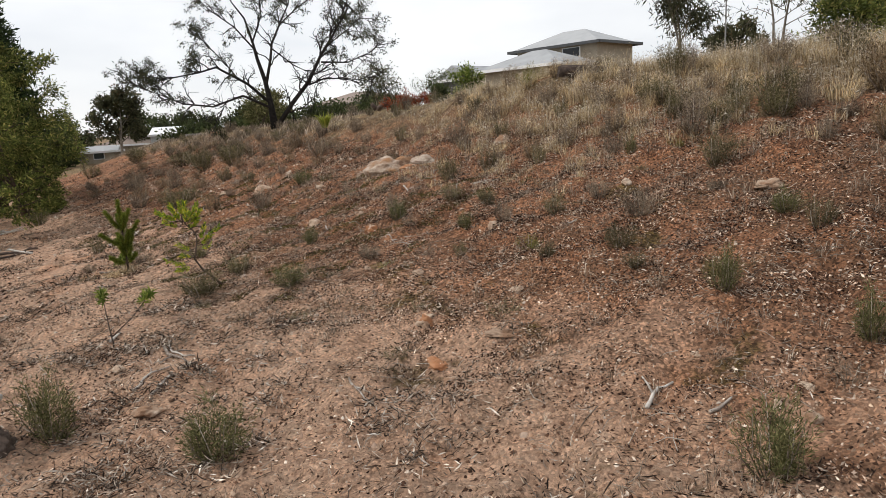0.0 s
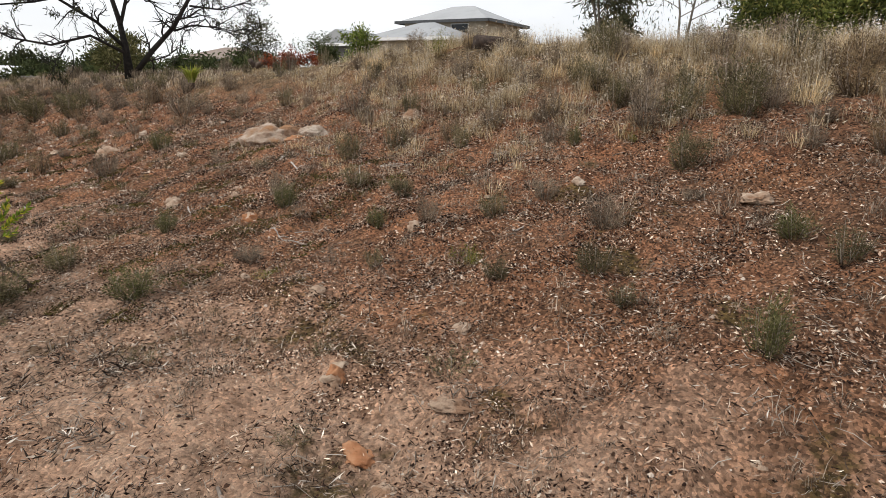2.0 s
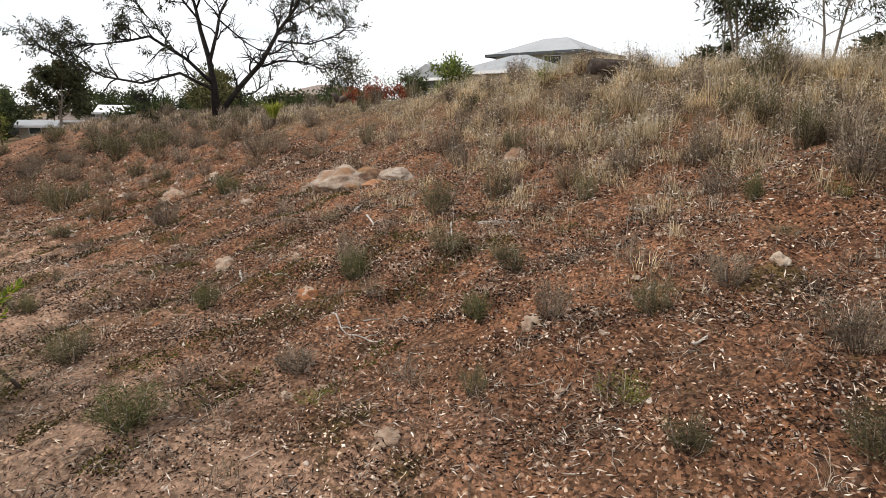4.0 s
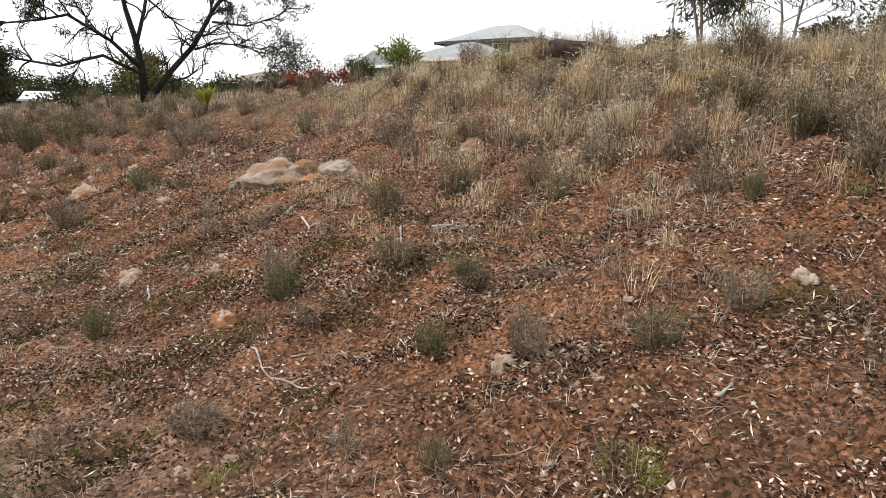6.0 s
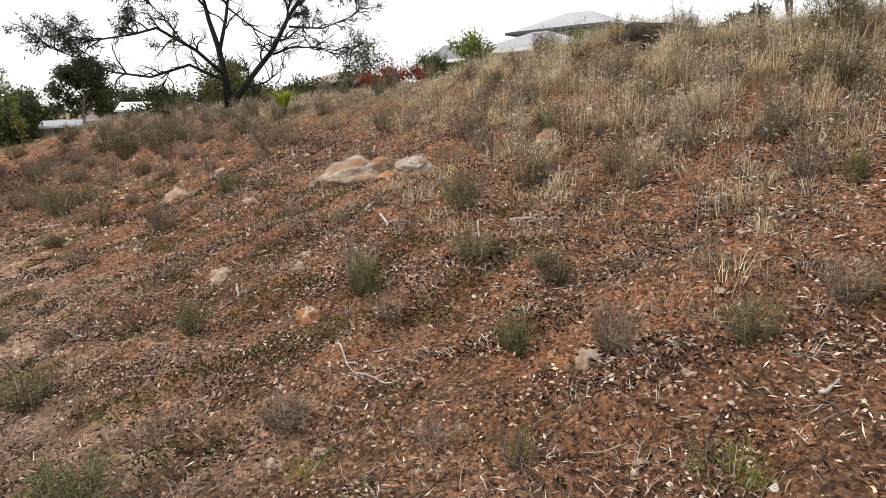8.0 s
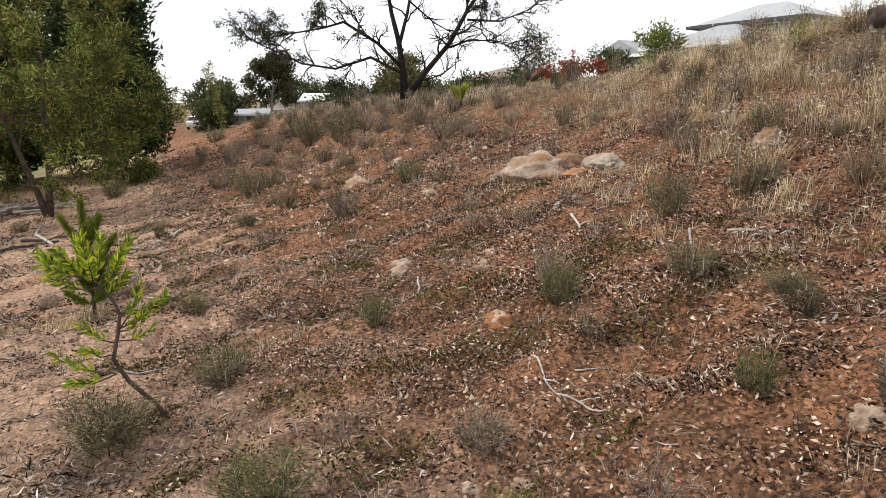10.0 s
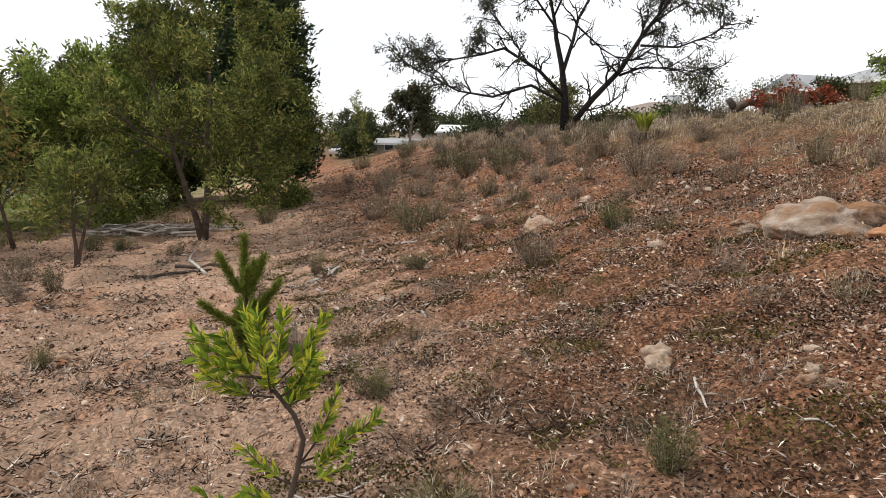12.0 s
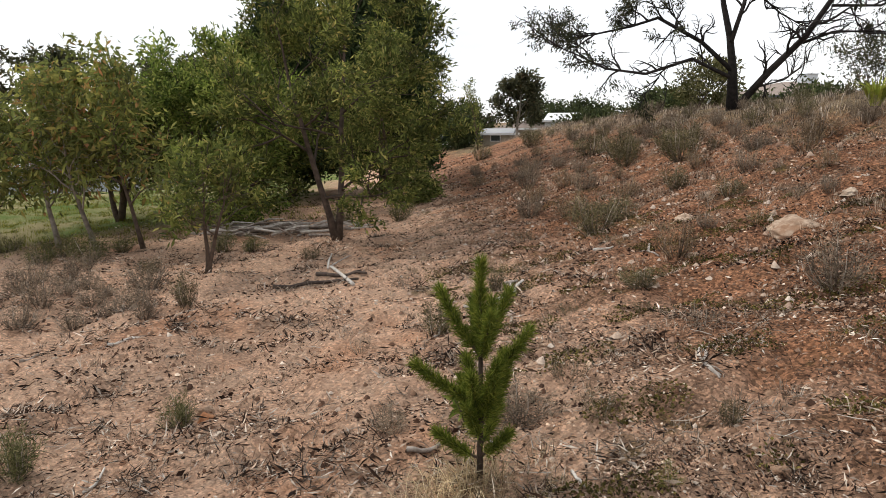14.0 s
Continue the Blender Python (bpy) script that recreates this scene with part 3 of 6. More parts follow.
SHRUBS_MORE = [
    (-1.86, 8.31, 0.16, 0.29), (-0.41, 6.54, 0.12, 0.17), (1.34, 5.6, 0.22, 0.15), (2.01, 7.09, 0.19, 0.12), (0.55, 6.01, 0.19, 0.16), (-0.07, 9.18, 0.27, 0.27),
    (0.92, 9.55, 0.34, 0.37), (1.31, 10.74, 0.38, 0.38), (2.43, 9.75, 0.33, 0.3), (3.34, 8.22, 0.32, 0.21), (-0.46, 7.93, 0.24, 0.18), (-0.97, 9.88, 0.33, 0.33),
    (-8.33, 15.32, 0.52, 0.34), (-10.46, 16.59, 0.73, 0.44), (-13.52, 18.15, 0.99, 0.5), (-16.21, 20.98, 0.66, 0.5), (-21.79, 24.86, 0.9, 0.49), (-22.27, 22.57, 1.08, 0.65),
    (-12.36, 7.39, 0.28, 0.21), (-13.67, 8.23, 0.33, 0.25), (-12.22, 10.09, 0.33, 0.21), (-12.96, 15.39, 0.48, 0.44),
]
GREEN_ONES = SHRUBS_NEAR[0:4] + SHRUBS_NEAR[6:8] + SHRUBS_NEAR[13:15] + SHRUBS_BANK[0:2] + SHRUBS_BANK[8:10] + SHRUBS_FAR[4:8]
OTHERS = [a for a in SHRUBS_NEAR + SHRUBS_BANK + SHRUBS_FAR + SHRUBS_MORE if a not in GREEN_ONES]
SHRUBS = GREEN_ONES + OTHERS
place_shrubs(shrub(2, HEATH_GREEN, "dense dark green heath shrub on stony earth", "shrub", "heath shrubs", 560, 0.95), GREEN_ONES, 2)
place_shrubs(shrub(1, HEATH, "grey-green fine-leaved heath shrub on stony earth", "shrub", "heath shrubs", 480), OTHERS[0::3], 1)
place_shrubs(shrub(3, HEATH, "loose grey-green heath tussock with dry stems", "shrub", "heath shrubs", 380, 1.0), OTHERS[1::3], 3)
place_shrubs(shrub(4, HEATH_GREY, "half-dead grey-brown heath tussock on earth", "shrub", "heath shrubs", 440, 1.05), OTHERS[2::3], 4)
place_shrubs(shrub(5, HEATH_YELLOW, "low yellow-green leafy shrub on red earth", "shrub", "yellow-green shrubs", 190, 1.1),
             [(0.32, 6.47, 0.22, 0.17), (-1.25, 6.45, 0.2, 0.08), (-0.9, 13.2, 0.5, 0.42), (1.69, 8.55, 0.18, 0.12), (-5.1, 8.0, 0.12, 0.11), (-4.66, 7.8, 0.12, 0.2)], 5)

# random smaller tussocks and brown crest shrubs, thinning away from the camera's side
crest_rng = random.Random(21)
crest_spots, low_spots = [], []
for _ in range(900):
    s_, v_ = crest_rng.uniform(-1.6, 2.2), crest_rng.uniform(-4.5, 32)
    x_, y_ = CA * (s_ + BANK_AT) - SA * v_, SA * (s_ + BANK_AT) + CA * v_
    if len(crest_spots) < 96 and all(math.hypot(x_ - a[0], y_ - a[1]) > 0.62 for a in crest_spots):
        h_ = crest_rng.uniform(0.24, 0.46)
        crest_spots.append((x_, y_, h_ * crest_rng.uniform(0.85, 1.25), h_))
place_shrubs(shrub(6, HEATH_GREY, "brown-grey dry shrub among grass on the crest", "shrub", "crest shrubs", 330, 0.9, name="crest_shrub"), crest_spots[0::2], 6)
place_shrubs(shrub(7, HEATH, "olive-brown shrub among dry grass on the crest", "shrub", "crest shrubs", 330, 0.9, name="crest_shrub"), crest_spots[1::2], 7)
high_spots = []
for _ in range(1500):
    s_, v_ = crest_rng.uniform(-1.9, 1.6), crest_rng.uniform(-3.0, 9.5)
    x_, y_ = CA * (s_ + BANK_AT) - SA * v_, SA * (s_ + BANK_AT) + CA * v_
    if len(high_spots) < 44 and all(math.hypot(x_ - a[0], y_ - a[1]) > 0.5 for a in high_spots + crest_spots):
        h_ = crest_rng.uniform(0.17, 0.42) * (0.75 if s_ < -1 else 1)
        high_spots.append((x_, y_, h_ * crest_rng.uniform(0.9, 1.3), h_))
place_shrubs(shrub(16, HEATH_BROWN, "fluffy brown dry shrub among straw grass", "shrub", "brown bank shrubs", 330, 0.95, name="crest_shrub"), high_spots[0::2], 16)
place_shrubs(shrub(17, HEATH_GREY, "fluffy grey dry shrub among straw grass", "shrub", "brown bank shrubs", 330, 1.05, name="crest_shrub"), high_spots[1::2], 17)
for _ in range(2500):
    s_, v_ = crest_rng.uniform(-8.5, -0.5), crest_rng.uniform(-1, 16)
    x_, y_ = CA * (s_ + BANK_AT) - SA * v_, SA * (s_ + BANK_AT) + CA * v_
    if len(low_spots) < 76 and all(math.hypot(x_ - a[0], y_ - a[1]) > 0.42 for a in low_spots) and all(math.hypot(x_ - a[0], y_ - a[1]) > 0.35 for a in SHRUBS):
        if s_ > -5.8 or crest_rng.random() < 0.3:
            h_ = crest_rng.uniform(0.08, 0.20)
            low_spots.append((x_, y_, h_ * 1.3, h_))
place_shrubs(shrub(8, HEATH_GREY, "small dry grey-brown tuft on stony earth", "tuft", "small dry tufts", 130, 1.2, name="dry_tuft"), low_spots[0::2], 8)
place_shrubs(shrub(9, HEATH, "small grey-green tuft on stony earth", "tuft", "small dry tufts", 150, 1.2, name="dry_tuft"), low_spots[1::2], 9)


far_rng = random.Random(44)
OUTCROPS = [(-3.1, 11.0), (-2.4, 10.9), (-6.3, 11.9), (-6.0, 11.2)]
far_spots = []
for _ in range(600):
    s_, v_ = far_rng.uniform(-4.6, -0.6), far_rng.uniform(10.5, 27)
    x_, y_ = CA * (s_ + BANK_AT) - SA * v_, SA * (s_ + BANK_AT) + CA * v_
    if len(far_spots) < 44 and all(math.hypot(x_ - a[0], y_ - a[1]) > 0.8 for a in far_spots + SHRUBS + OUTCROPS):
        h_ = far_rng.uniform(0.18, 0.40)
        far_spots.append((x_, y_, h_ * far_rng.uniform(1.1, 1.6), h_))
place_shrubs(shrub(22, HEATH_GREY, "low grey-brown bush on the far bank", "shrub", "far bank bushes", 300, 1.05, name="bank_bush"), far_spots[0::2], 22)
place_shrubs(shrub(23, HEATH_BROWN, "low brown bush on the far bank", "shrub", "far bank bushes", 300, 1.05, name="bank_bush"), far_spots[1::2], 23)


flat_rng = random.Random(33)
flat_spots = []
for _ in range(70):
    f_ = flat_rng.random()
    x_, y_ = -11.0 - 3.0 * f_ + flat_rng.gauss(0, 0.3), 6.9 + flat_rng.gauss(0, 0.5)
    if len(flat_spots) < 22 and all(math.hypot(x_ - a[0], y_ - a[1]) > 0.4 for a in flat_spots):
        h_ = flat_rng.uniform(0.18, 0.40)
        flat_spots.append((x_, y_, h_ * 1.5, h_))
place_shrubs(shrub(18, HEATH_GREY, "low loose grey dry shrub on the flat soil", "shrub", "grey shrubs on the flat", 330, 1.05), flat_spots, 18)
place_shrubs(shrub(19, HEATH_GREEN, "dark green low shrub at the saplings' feet", "shrub", "shrubs under the saplings", 420, 0.9),
             [(-17.0, 7.6, 0.6, 0.45), (-16.3, 7.2, 0.5, 0.35), (-14.4, 9.6, 0.6, 0.4), (-15.5, 8.3, 0.5, 0.3), (-18.2, 6.9, 0.6, 0.4), (-14.9, 12.2, 0.6, 0.45), (-13.9, 12.9, 0.6, 0.5)], 19)
big_spots = []
for _ in range(400):
    s_, v_ = flat_rng.uniform(-1.9, 0.9), flat_rng.uniform(-4.2, 3.2)
    x_, y_ = CA * (s_ + BANK_AT) - SA * v_, SA * (s_ + BANK_AT) + CA * v_
    if len(big_spots) < 18 and all(math.hypot(x_ - a[0], y_ - a[1]) > 0.62 for a in big_spots):
        h_ = flat_rng.uniform(0.34, 0.54)
        big_spots.append((x_, y_, h_ * flat_rng.uniform(1.0, 1.35), h_))
place_shrubs(shrub(20, HEATH_BROWN, "large fluffy brown-grey shrub on the high bank", "shrub", "large bank shrubs", 480, 0.95), big_spots[0::2], 20)
place_shrubs(shrub(21, HEATH, "large fluffy olive-grey shrub on the high bank", "shrub", "large bank shrubs", 480, 0.95), big_spots[1::2], 21)


# ---- stones ----
def stone_group(spots, mat, label, name, seed):
    r = random.Random(seed)
    protos = []
    for k, (x, y, w, h) in enumerate(spots):
        m = pose(x, y, ground_at(x, y) - 0.01, r.uniform(-8, 8), r.uniform(-8, 8), r.uniform(0, 360)) @ Matrix.Diagonal((w * 0.42, w * 0.34, max(h, w * 0.26) * 0.66, 1))
        if k < 6:
            ob = part(name, lump(1.0, 0.6, seed + k * 1.37, 4, 0.75, 0.3), mat, None, "", True)
            ob.matrix_basis = m
            tagged(ob, label, "stone", "loose stones")
            protos.append(ob)
        else:
            first = protos[k % 6].matrix_basis.to_scale()
            copy_thing(protos[k % 6], m @ Matrix.Diagonal((1 / first.x, 1 / first.y, 1 / first.z, 1)))


STONES_PALE = [
    (-0.65, 3.05, 0.12, 0.09), (-3.4, 8.89, 0.24, 0.16), (0.2, 4.24, 0.19, 0.06), (1.71, 4.32, 0.08, 0.04), (2.2, 3.65, 0.13, 0.08), (-2.79, 4.37, 0.14, 0.08),
    (-0.73, 6.12, 0.18, 0.07), (0.38, 5.51, 0.17, 0.06), (-3.35, 8.8, 0.23, 0.14), (-2.64, 9.01, 0.12, 0.08), (-1.99, 7.82, 0.2, 0.12), (-0.21, 7.13, 0.13, 0.12),
    (0.86, 8.95, 0.12, 0.07), (0.49, 8.89, 0.16, 0.06), (-4.21, 10.58, 0.2, 0.09), (0.19, 7.02, 0.08, 0.04), (0.52, 8.19, 0.1, 0.05), (-1.29, 6.61, 0.09, 0.06),
    (-2.45, 8.62, 0.13, 0.07), (-3.79, 11.28, 0.17, 0.07), (-7.69, 12.45, 0.3, 0.16), (-3.15, 7.49, 0.07, 0.04), (-4.8, 8.32, 0.12, 0.08), (-7.81, 7.03, 0.12, 0.1),
    (-4.91, 8.12, 0.08, 0.05), (-6.94, 11.38, 0.17, 0.08),
]
STONES_SMALL = [
    (2.46, 7.01, 0.32, 0.11), (-0.27, 5.02, 0.16, 0.14), (0.41, 4.76, 0.25, 0.08), (2.23, 3.93, 0.09, 0.05), (2.07, 3.76, 0.08, 0.09), (-1.84, 3.66, 0.22, 0.08),
    (0.35, 5.75, 0.09, 0.04), (-0.28, 5.17, 0.14, 0.05), (-2.58, 8.79, 0.14, 0.08), (-2.58, 8.67, 0.13, 0.08), (-0.97, 7.44, 0.12, 0.06), (1.16, 7.63, 0.13, 0.09),
    (1.04, 8.98, 0.14, 0.07), (-0.92, 10.8, 0.18, 0.19), (0.14, 7.19, 0.06, 0.04), (0.36, 7.67, 0.08, 0.04), (0.03, 6.59, 0.09, 0.04), (-1.46, 6.52, 0.09, 0.06),
    (-6.17, 12.76, 0.25, 0.11), (-1.37, 8.83, 0.14, 0.08), (-13.21, 10.73, 0.21, 0.14), (-2.37, 7.47, 0.07, 0.04), (-5.32, 8.38, 0.09, 0.05), (-9.7, 8.74, 0.12, 0.08),
    (-5.77, 7.57, 0.05, 0.05),
]
stone_group(STONES_PALE, STONE, "pale sandy loose stone lying on the earth", "stone", 3)
stone_group(STONES_SMALL, STONE, "small pale weathered stone on the earth", "stone", 9)
stone_group([(-0.27, 5.06, 0.17, 0.15), (-1.97, 7.80, 0.21, 0.13), (-7.72, 7.0, 0.12, 0.10), (0.02, 4.5, 0.26, 0.05), (-3.1, 7.5, 0.1, 0.05)], RED_STONE,
            "rust-red ironstone lump on the earth", "stone", 15)


def boulder(name, x, y, size, turn, seed, mat, label, tilt=0):
    ob = part(name, lump(1.0, 0.34, seed, 5, 0.85, 0.35), mat, None, "", True)
    ob.matrix_basis = pose(x, y, ground_at(x, y) + size[2] * 0.2, tilt, 0, turn) @ Matrix.Diagonal((*size, 1))
    return tagged(ob, label, "boulder", "rock outcrop")


boulder("boulder", -3.12, 11.04, (0.40, 0.32, 0.21), -24, 4.1, OUTCROP, "pale weathered boulder half buried in the bank", 16)
boulder("boulder", -2.82, 11.16, (0.22, 0.18, 0.15), 15, 7.7, OUTCROP, "orange-topped boulder beside the pale boulder", 12)
boulder("boulder", -2.40, 10.98, (0.21, 0.17, 0.13), -20, 9.3, OUTCROP, "orange-brown boulder half buried in the bank", 8)
boulder("boulder", -2.58, 10.78, (0.15, 0.11, 0.09), 10, 3.3, RED_STONE, "small orange outcrop stone beside boulders", 0)
boulder("boulder", -3.62, 11.06, (0.10, 0.08, 0.08), 40, 6.1, OUTCROP, "small pale outcrop stone beside boulders", 0)
boulder("boulder", -6.30, 11.90, (0.25, 0.18, 0.14), -20, 5.9, STONE, "pale flat-topped boulder beside a heath shrub", 8)
boulder("boulder", -0.91, 10.72, (0.12, 0.10, 0.13), 30, 2.2, STONE, "small pale boulder among the straw grass", 8)


# ---- sticks ----
def bent(x0, y0, x1, y1, r, radius, lift=0.0, steps=6):
    pts = []
    n = math.hypot(x1 - x0, y1 - y0)
    k = r.uniform(-0.12, 0.12) * n
    for i in range(steps):
        f = i / (steps - 1)
        b = k * math.sin(math.pi * f) + r.uniform(-0.02, 0.02) * n
        x, y = x0 + (x1 - x0) * f - (y1 - y0) / n * b, y0 + (y1 - y0) * f + (x1 - x0) / n * b
        pts.append((x, y, ground_at(x, y) + radius * 0.7 + lift * f + r.uniform(0, 0.006)))
    return np.array(pts)


def stick(x0, y0, x1, y1, radius, seed, mat, label):
    r = random.Random(seed)
    radius = min(max(radius, 0.006), 0.03) * 0.9
    pts = bent(x0, y0, x1, y1, r, radius)
    ob = put("stick", mesh_of("stick", *tube(pts, np.linspace(1, 0.55, len(pts)) * radius, 7), True), mat)
    tagged(ob, label, "stick", "fallen sticks")
    if math.hypot(x1 - x0, y1 - y0) > 0.25:
        a = pts[r.choice([2, 3])]
        q = math.atan2(y1 - y0, x1 - x0) + r.choice([-1, 1]) * r.uniform(0.5, 0.9)
        e = a + np.array([math.cos(q), math.sin(q), 0]) * 0.3 * math.hypot(x1 - x0, y1 - y0)
        e[2] = ground_at(e[0], e[1]) + radius
        put("side_twig", mesh_of("side_twig", *tube([a, (a + e) / 2 + [0, 0, 0.01], e], [radius * 0.6, radius * 0.5, radius * 0.3], 5)), mat, ob)
    return ob


STICKS_A = [
    (1.45, 3.7, 1.58, 4.06, 0.014), (-2.77, 4.95, -2.19, 4.6, 0.014), (-2.2, 3.93, -2.21, 4.32, 0.012), (1.75, 3.71, 1.86, 3.8, 0.011), (-0.5, 4.13, -0.19, 3.83, 0.01), (-3.41, 4.9, -3.44, 5.06, 0.018),
    (-9.96, 9.48, -12.07, 10.39, 0.026), (-2.69, 4.82, -1.98, 4.39, 0.018), (-2.03, 3.92, -2.06, 4.17, 0.013), (-1.6, 7.42, -1.36, 7.15, 0.008), (-1.36, 7.15, -1.09, 7.07, 0.007), (-0.96, 9.09, -0.59, 8.93, 0.013),
    (0.63, 6.82, 0.71, 6.92, 0.01), (0.01, 6.54, 0.06, 6.65, 0.005), (0.31, 8.97, 0.56, 8.89, 0.012),
]
STICKS_B = [
    (-2.37, 9.62, -2.37, 9.81, 0.013), (-1.18, 9.0, -1.09, 8.7, 0.011), (-7.8, 9.59, -8.04, 10.19, 0.033), (-8.04, 9.44, -7.88, 9.65, 0.019), (-2.29, 9.45, -2.38, 9.79, 0.012), (-2.14, 9.38, -1.98, 9.14, 0.012),
    (-4.15, 6.81, -3.97, 7.2, 0.009), (-5.43, 9.0, -5.78, 9.45, 0.013), (-2.5, 8.22, -2.34, 8.21, 0.007), (-1.83, 9.92, -1.88, 10.25, 0.013), (-1.98, 9.54, -1.73, 9.66, 0.01), (-10.81, 8.86, -10.18, 9.65, 0.042),
    (-3.11, 8.66, -2.93, 8.39, 0.01), (-1.37, 7.4, -1.28, 7.52, 0.006), (-10.78, 9.42, -10.26, 9.82, 0.05),
]
STICKS_C = [
    (-5.55, 7.95, -5.38, 7.82, 0.01), (-5.64, 9.26, -5.41, 8.99, 0.011), (-6.27, 7.53, -6.21, 7.7, 0.018), (-7.52, 8.7, -7.84, 9.14, 0.013), (-8.09, 10.01, -8.06, 10.14, 0.027), (-9.06, 7.15, -9.04, 7.3, 0.015),
    (-7.24, 6.23, -7.4, 6.36, 0.01), (-9.84, 6.24, -9.98, 6.38, 0.025), (-10.0, 6.91, -9.81, 7.19, 0.023), (-7.58, 11.6, -7.2, 11.16, 0.015), (-7.95, 11.15, -7.85, 11.35, 0.018),
]
for k, row in enumerate(STICKS_A + STICKS_B + STICKS_C):
    dark = row[4] > 0.035
    stick(*row, k, DARK_WOOD if dark else BLEACHED, "dark rotten log lying on bare earth" if dark else "bleached grey fallen stick on the earth")


# ---- trees ----
def branch_out(pieces, tips, p, d, length, radius, level, r, droop, twist, kids, fork):
    """One limb as a wandering tapered tube, with limbs on it; tips gather the ends of the last ones."""
    pts, steps = [np.array(p, float)], 5
    d = np.array(d, float)
    for i in range(steps):
        d = d + r.normal(0, twist, 3) + np.array([0, 0, droop]) * (i + 1) / steps
        d /= np.linalg.norm(d)
        pts.append(pts[-1] + d * length / steps)
    rad = np.linspace(1, 0.55 if level else 0.35, steps + 1) * radius
    pieces.append(tube(pts, rad, 8 if radius > 0.04 else 5 if radius > 0.012 else 3))
    if level == 0:
        tips.append((pts[-1], pts[2], d))
        return
    for k in range(kids):
        i = r.randint(2, steps + 1)
        f = d if i == steps else pts[i + 1] - pts[i]
        f = f / np.linalg.norm(f)
        side = np.cross(f, r.normal(size=3))
        side /= np.linalg.norm(side)
        way = f * math.cos(fork) + side * math.sin(fork)
        branch_out(pieces, tips, pts[i], way, length * r.uniform(0.5, 0.75), radius * r.uniform(0.42, 0.58), level - 1, r, droop, twist, kids, fork)
    branch_out(pieces, tips, pts[-1], d, length * 0.6, radius * 0.5, level - 1, r, droop, twist, kids, fork)


def leaf_sprays(tips, count, length, width, spread, r, hang=0.0, flat=0.0):
    a = np.array([t[0] for t in tips])
    b = np.array([t[1] for t in tips])
    d = np.array([t[2] for t in tips])
    i = r.randint(0, len(tips), count)
    f = r.uniform(-0.1, 1, count)[:, None]
    at = a[i] + (b[i] - a[i]) * f + r.normal(0, spread, (count, 3))
    way = d[i] * 0.7 + r.normal(0, 0.7, (count, 3)) - np.array([0, 0, hang])
    return leaves(at, way, r.uniform(0.6, 1.25, count) * length, r.uniform(0.7, 1.3, count) * width, r, flat)


def crown_tree(name, x, y, tall, wide, seed, bark, leaf, label, category="tree", trunk=0.09, clear=0.25, count=12000, length=0.09, width=0.02,
               spread=0.13, hang=0.0, stems=1, lean=0.12, droop=0.02, level=3, kids=3, fork=0.75, group=""):
    """A tree of trunk, limbs and loose leaves; its limbs start at the clear share of its height."""
    r = np.random.RandomState(seed)
    root = np.array([0, 0, -0.08])
    trunks, limbs, tips = [], [], []
    for k in range(stems):
        q = r.uniform(0, 6.28)
        d = np.array([math.cos(q) * lean, math.sin(q) * lean, 1.0])
        d /= np.linalg.norm(d)
        pts = [root.copy()]
        top = tall * r.uniform(0.82, 0.95)
        for i in range(7):
            d = d + np.append(r.normal(0, 0.07, 2), 0.03)
            d /= np.linalg.norm(d)
            pts.append(pts[-1] + d * top / 7)
        t = trunk / math.sqrt(stems)
        rad = np.linspace(1, 0.12, 8) * t
        rad[0] *= 1.35
        trunks.append(tube(pts, rad, 9))
        n = int(10 / stems) + 4
        for j in range(n):
            f = clear + (1 - clear) * (j + r.uniform(0, 0.9)) / n
            i = min(int(f * 7), 6)
            p = pts[i] + (pts[i + 1] - pts[i]) * (f * 7 - i)
            q2 = j * 2.4 + r.uniform(-0.5, 0.5)
            reach = wide * (1.05 - 0.62 * abs(f - 0.45)) * r.uniform(0.5, 0.8)
            rise = 0.35 + 0.7 * f
            way = np.array([math.cos(q2), math.sin(q2), rise]) / math.hypot(1, rise)
            branch_out(limbs, tips, p, way, reach * 0.55, max(rad[i] * 0.5, 0.008), level - 1, r, droop, 0.16, kids, fork)
        tips.append((pts[-1], pts[-2], d))
    ob = tagged(new(name), label, category, group)
    ob.location = (x, y, ground_at(x, y))
    ends = np.array([t[0] for t in tips])
    fit = np.array([wide / 2 / np.percentile(np.abs(ends[:, 0]), 93), wide / 2 / np.percentile(np.abs(ends[:, 1]), 93), tall / np.percentile(ends[:, 2], 99)])
    tips = [(a * fit, c * fit, e) for a, c, e in tips]
    (tv, tt), (lv, lt) = joined(trunks), joined(limbs)
    put("trunk", mesh_of("trunk", tv * fit, tt, True), bark, ob)
    put("limb_framework", mesh_of("limb_framework", lv * fit, lt), bark, ob)
    put("crown", mesh_of("crown", *leaf_sprays(tips, count, length, width, spread, r, hang)), leaf, ob)
    return ob


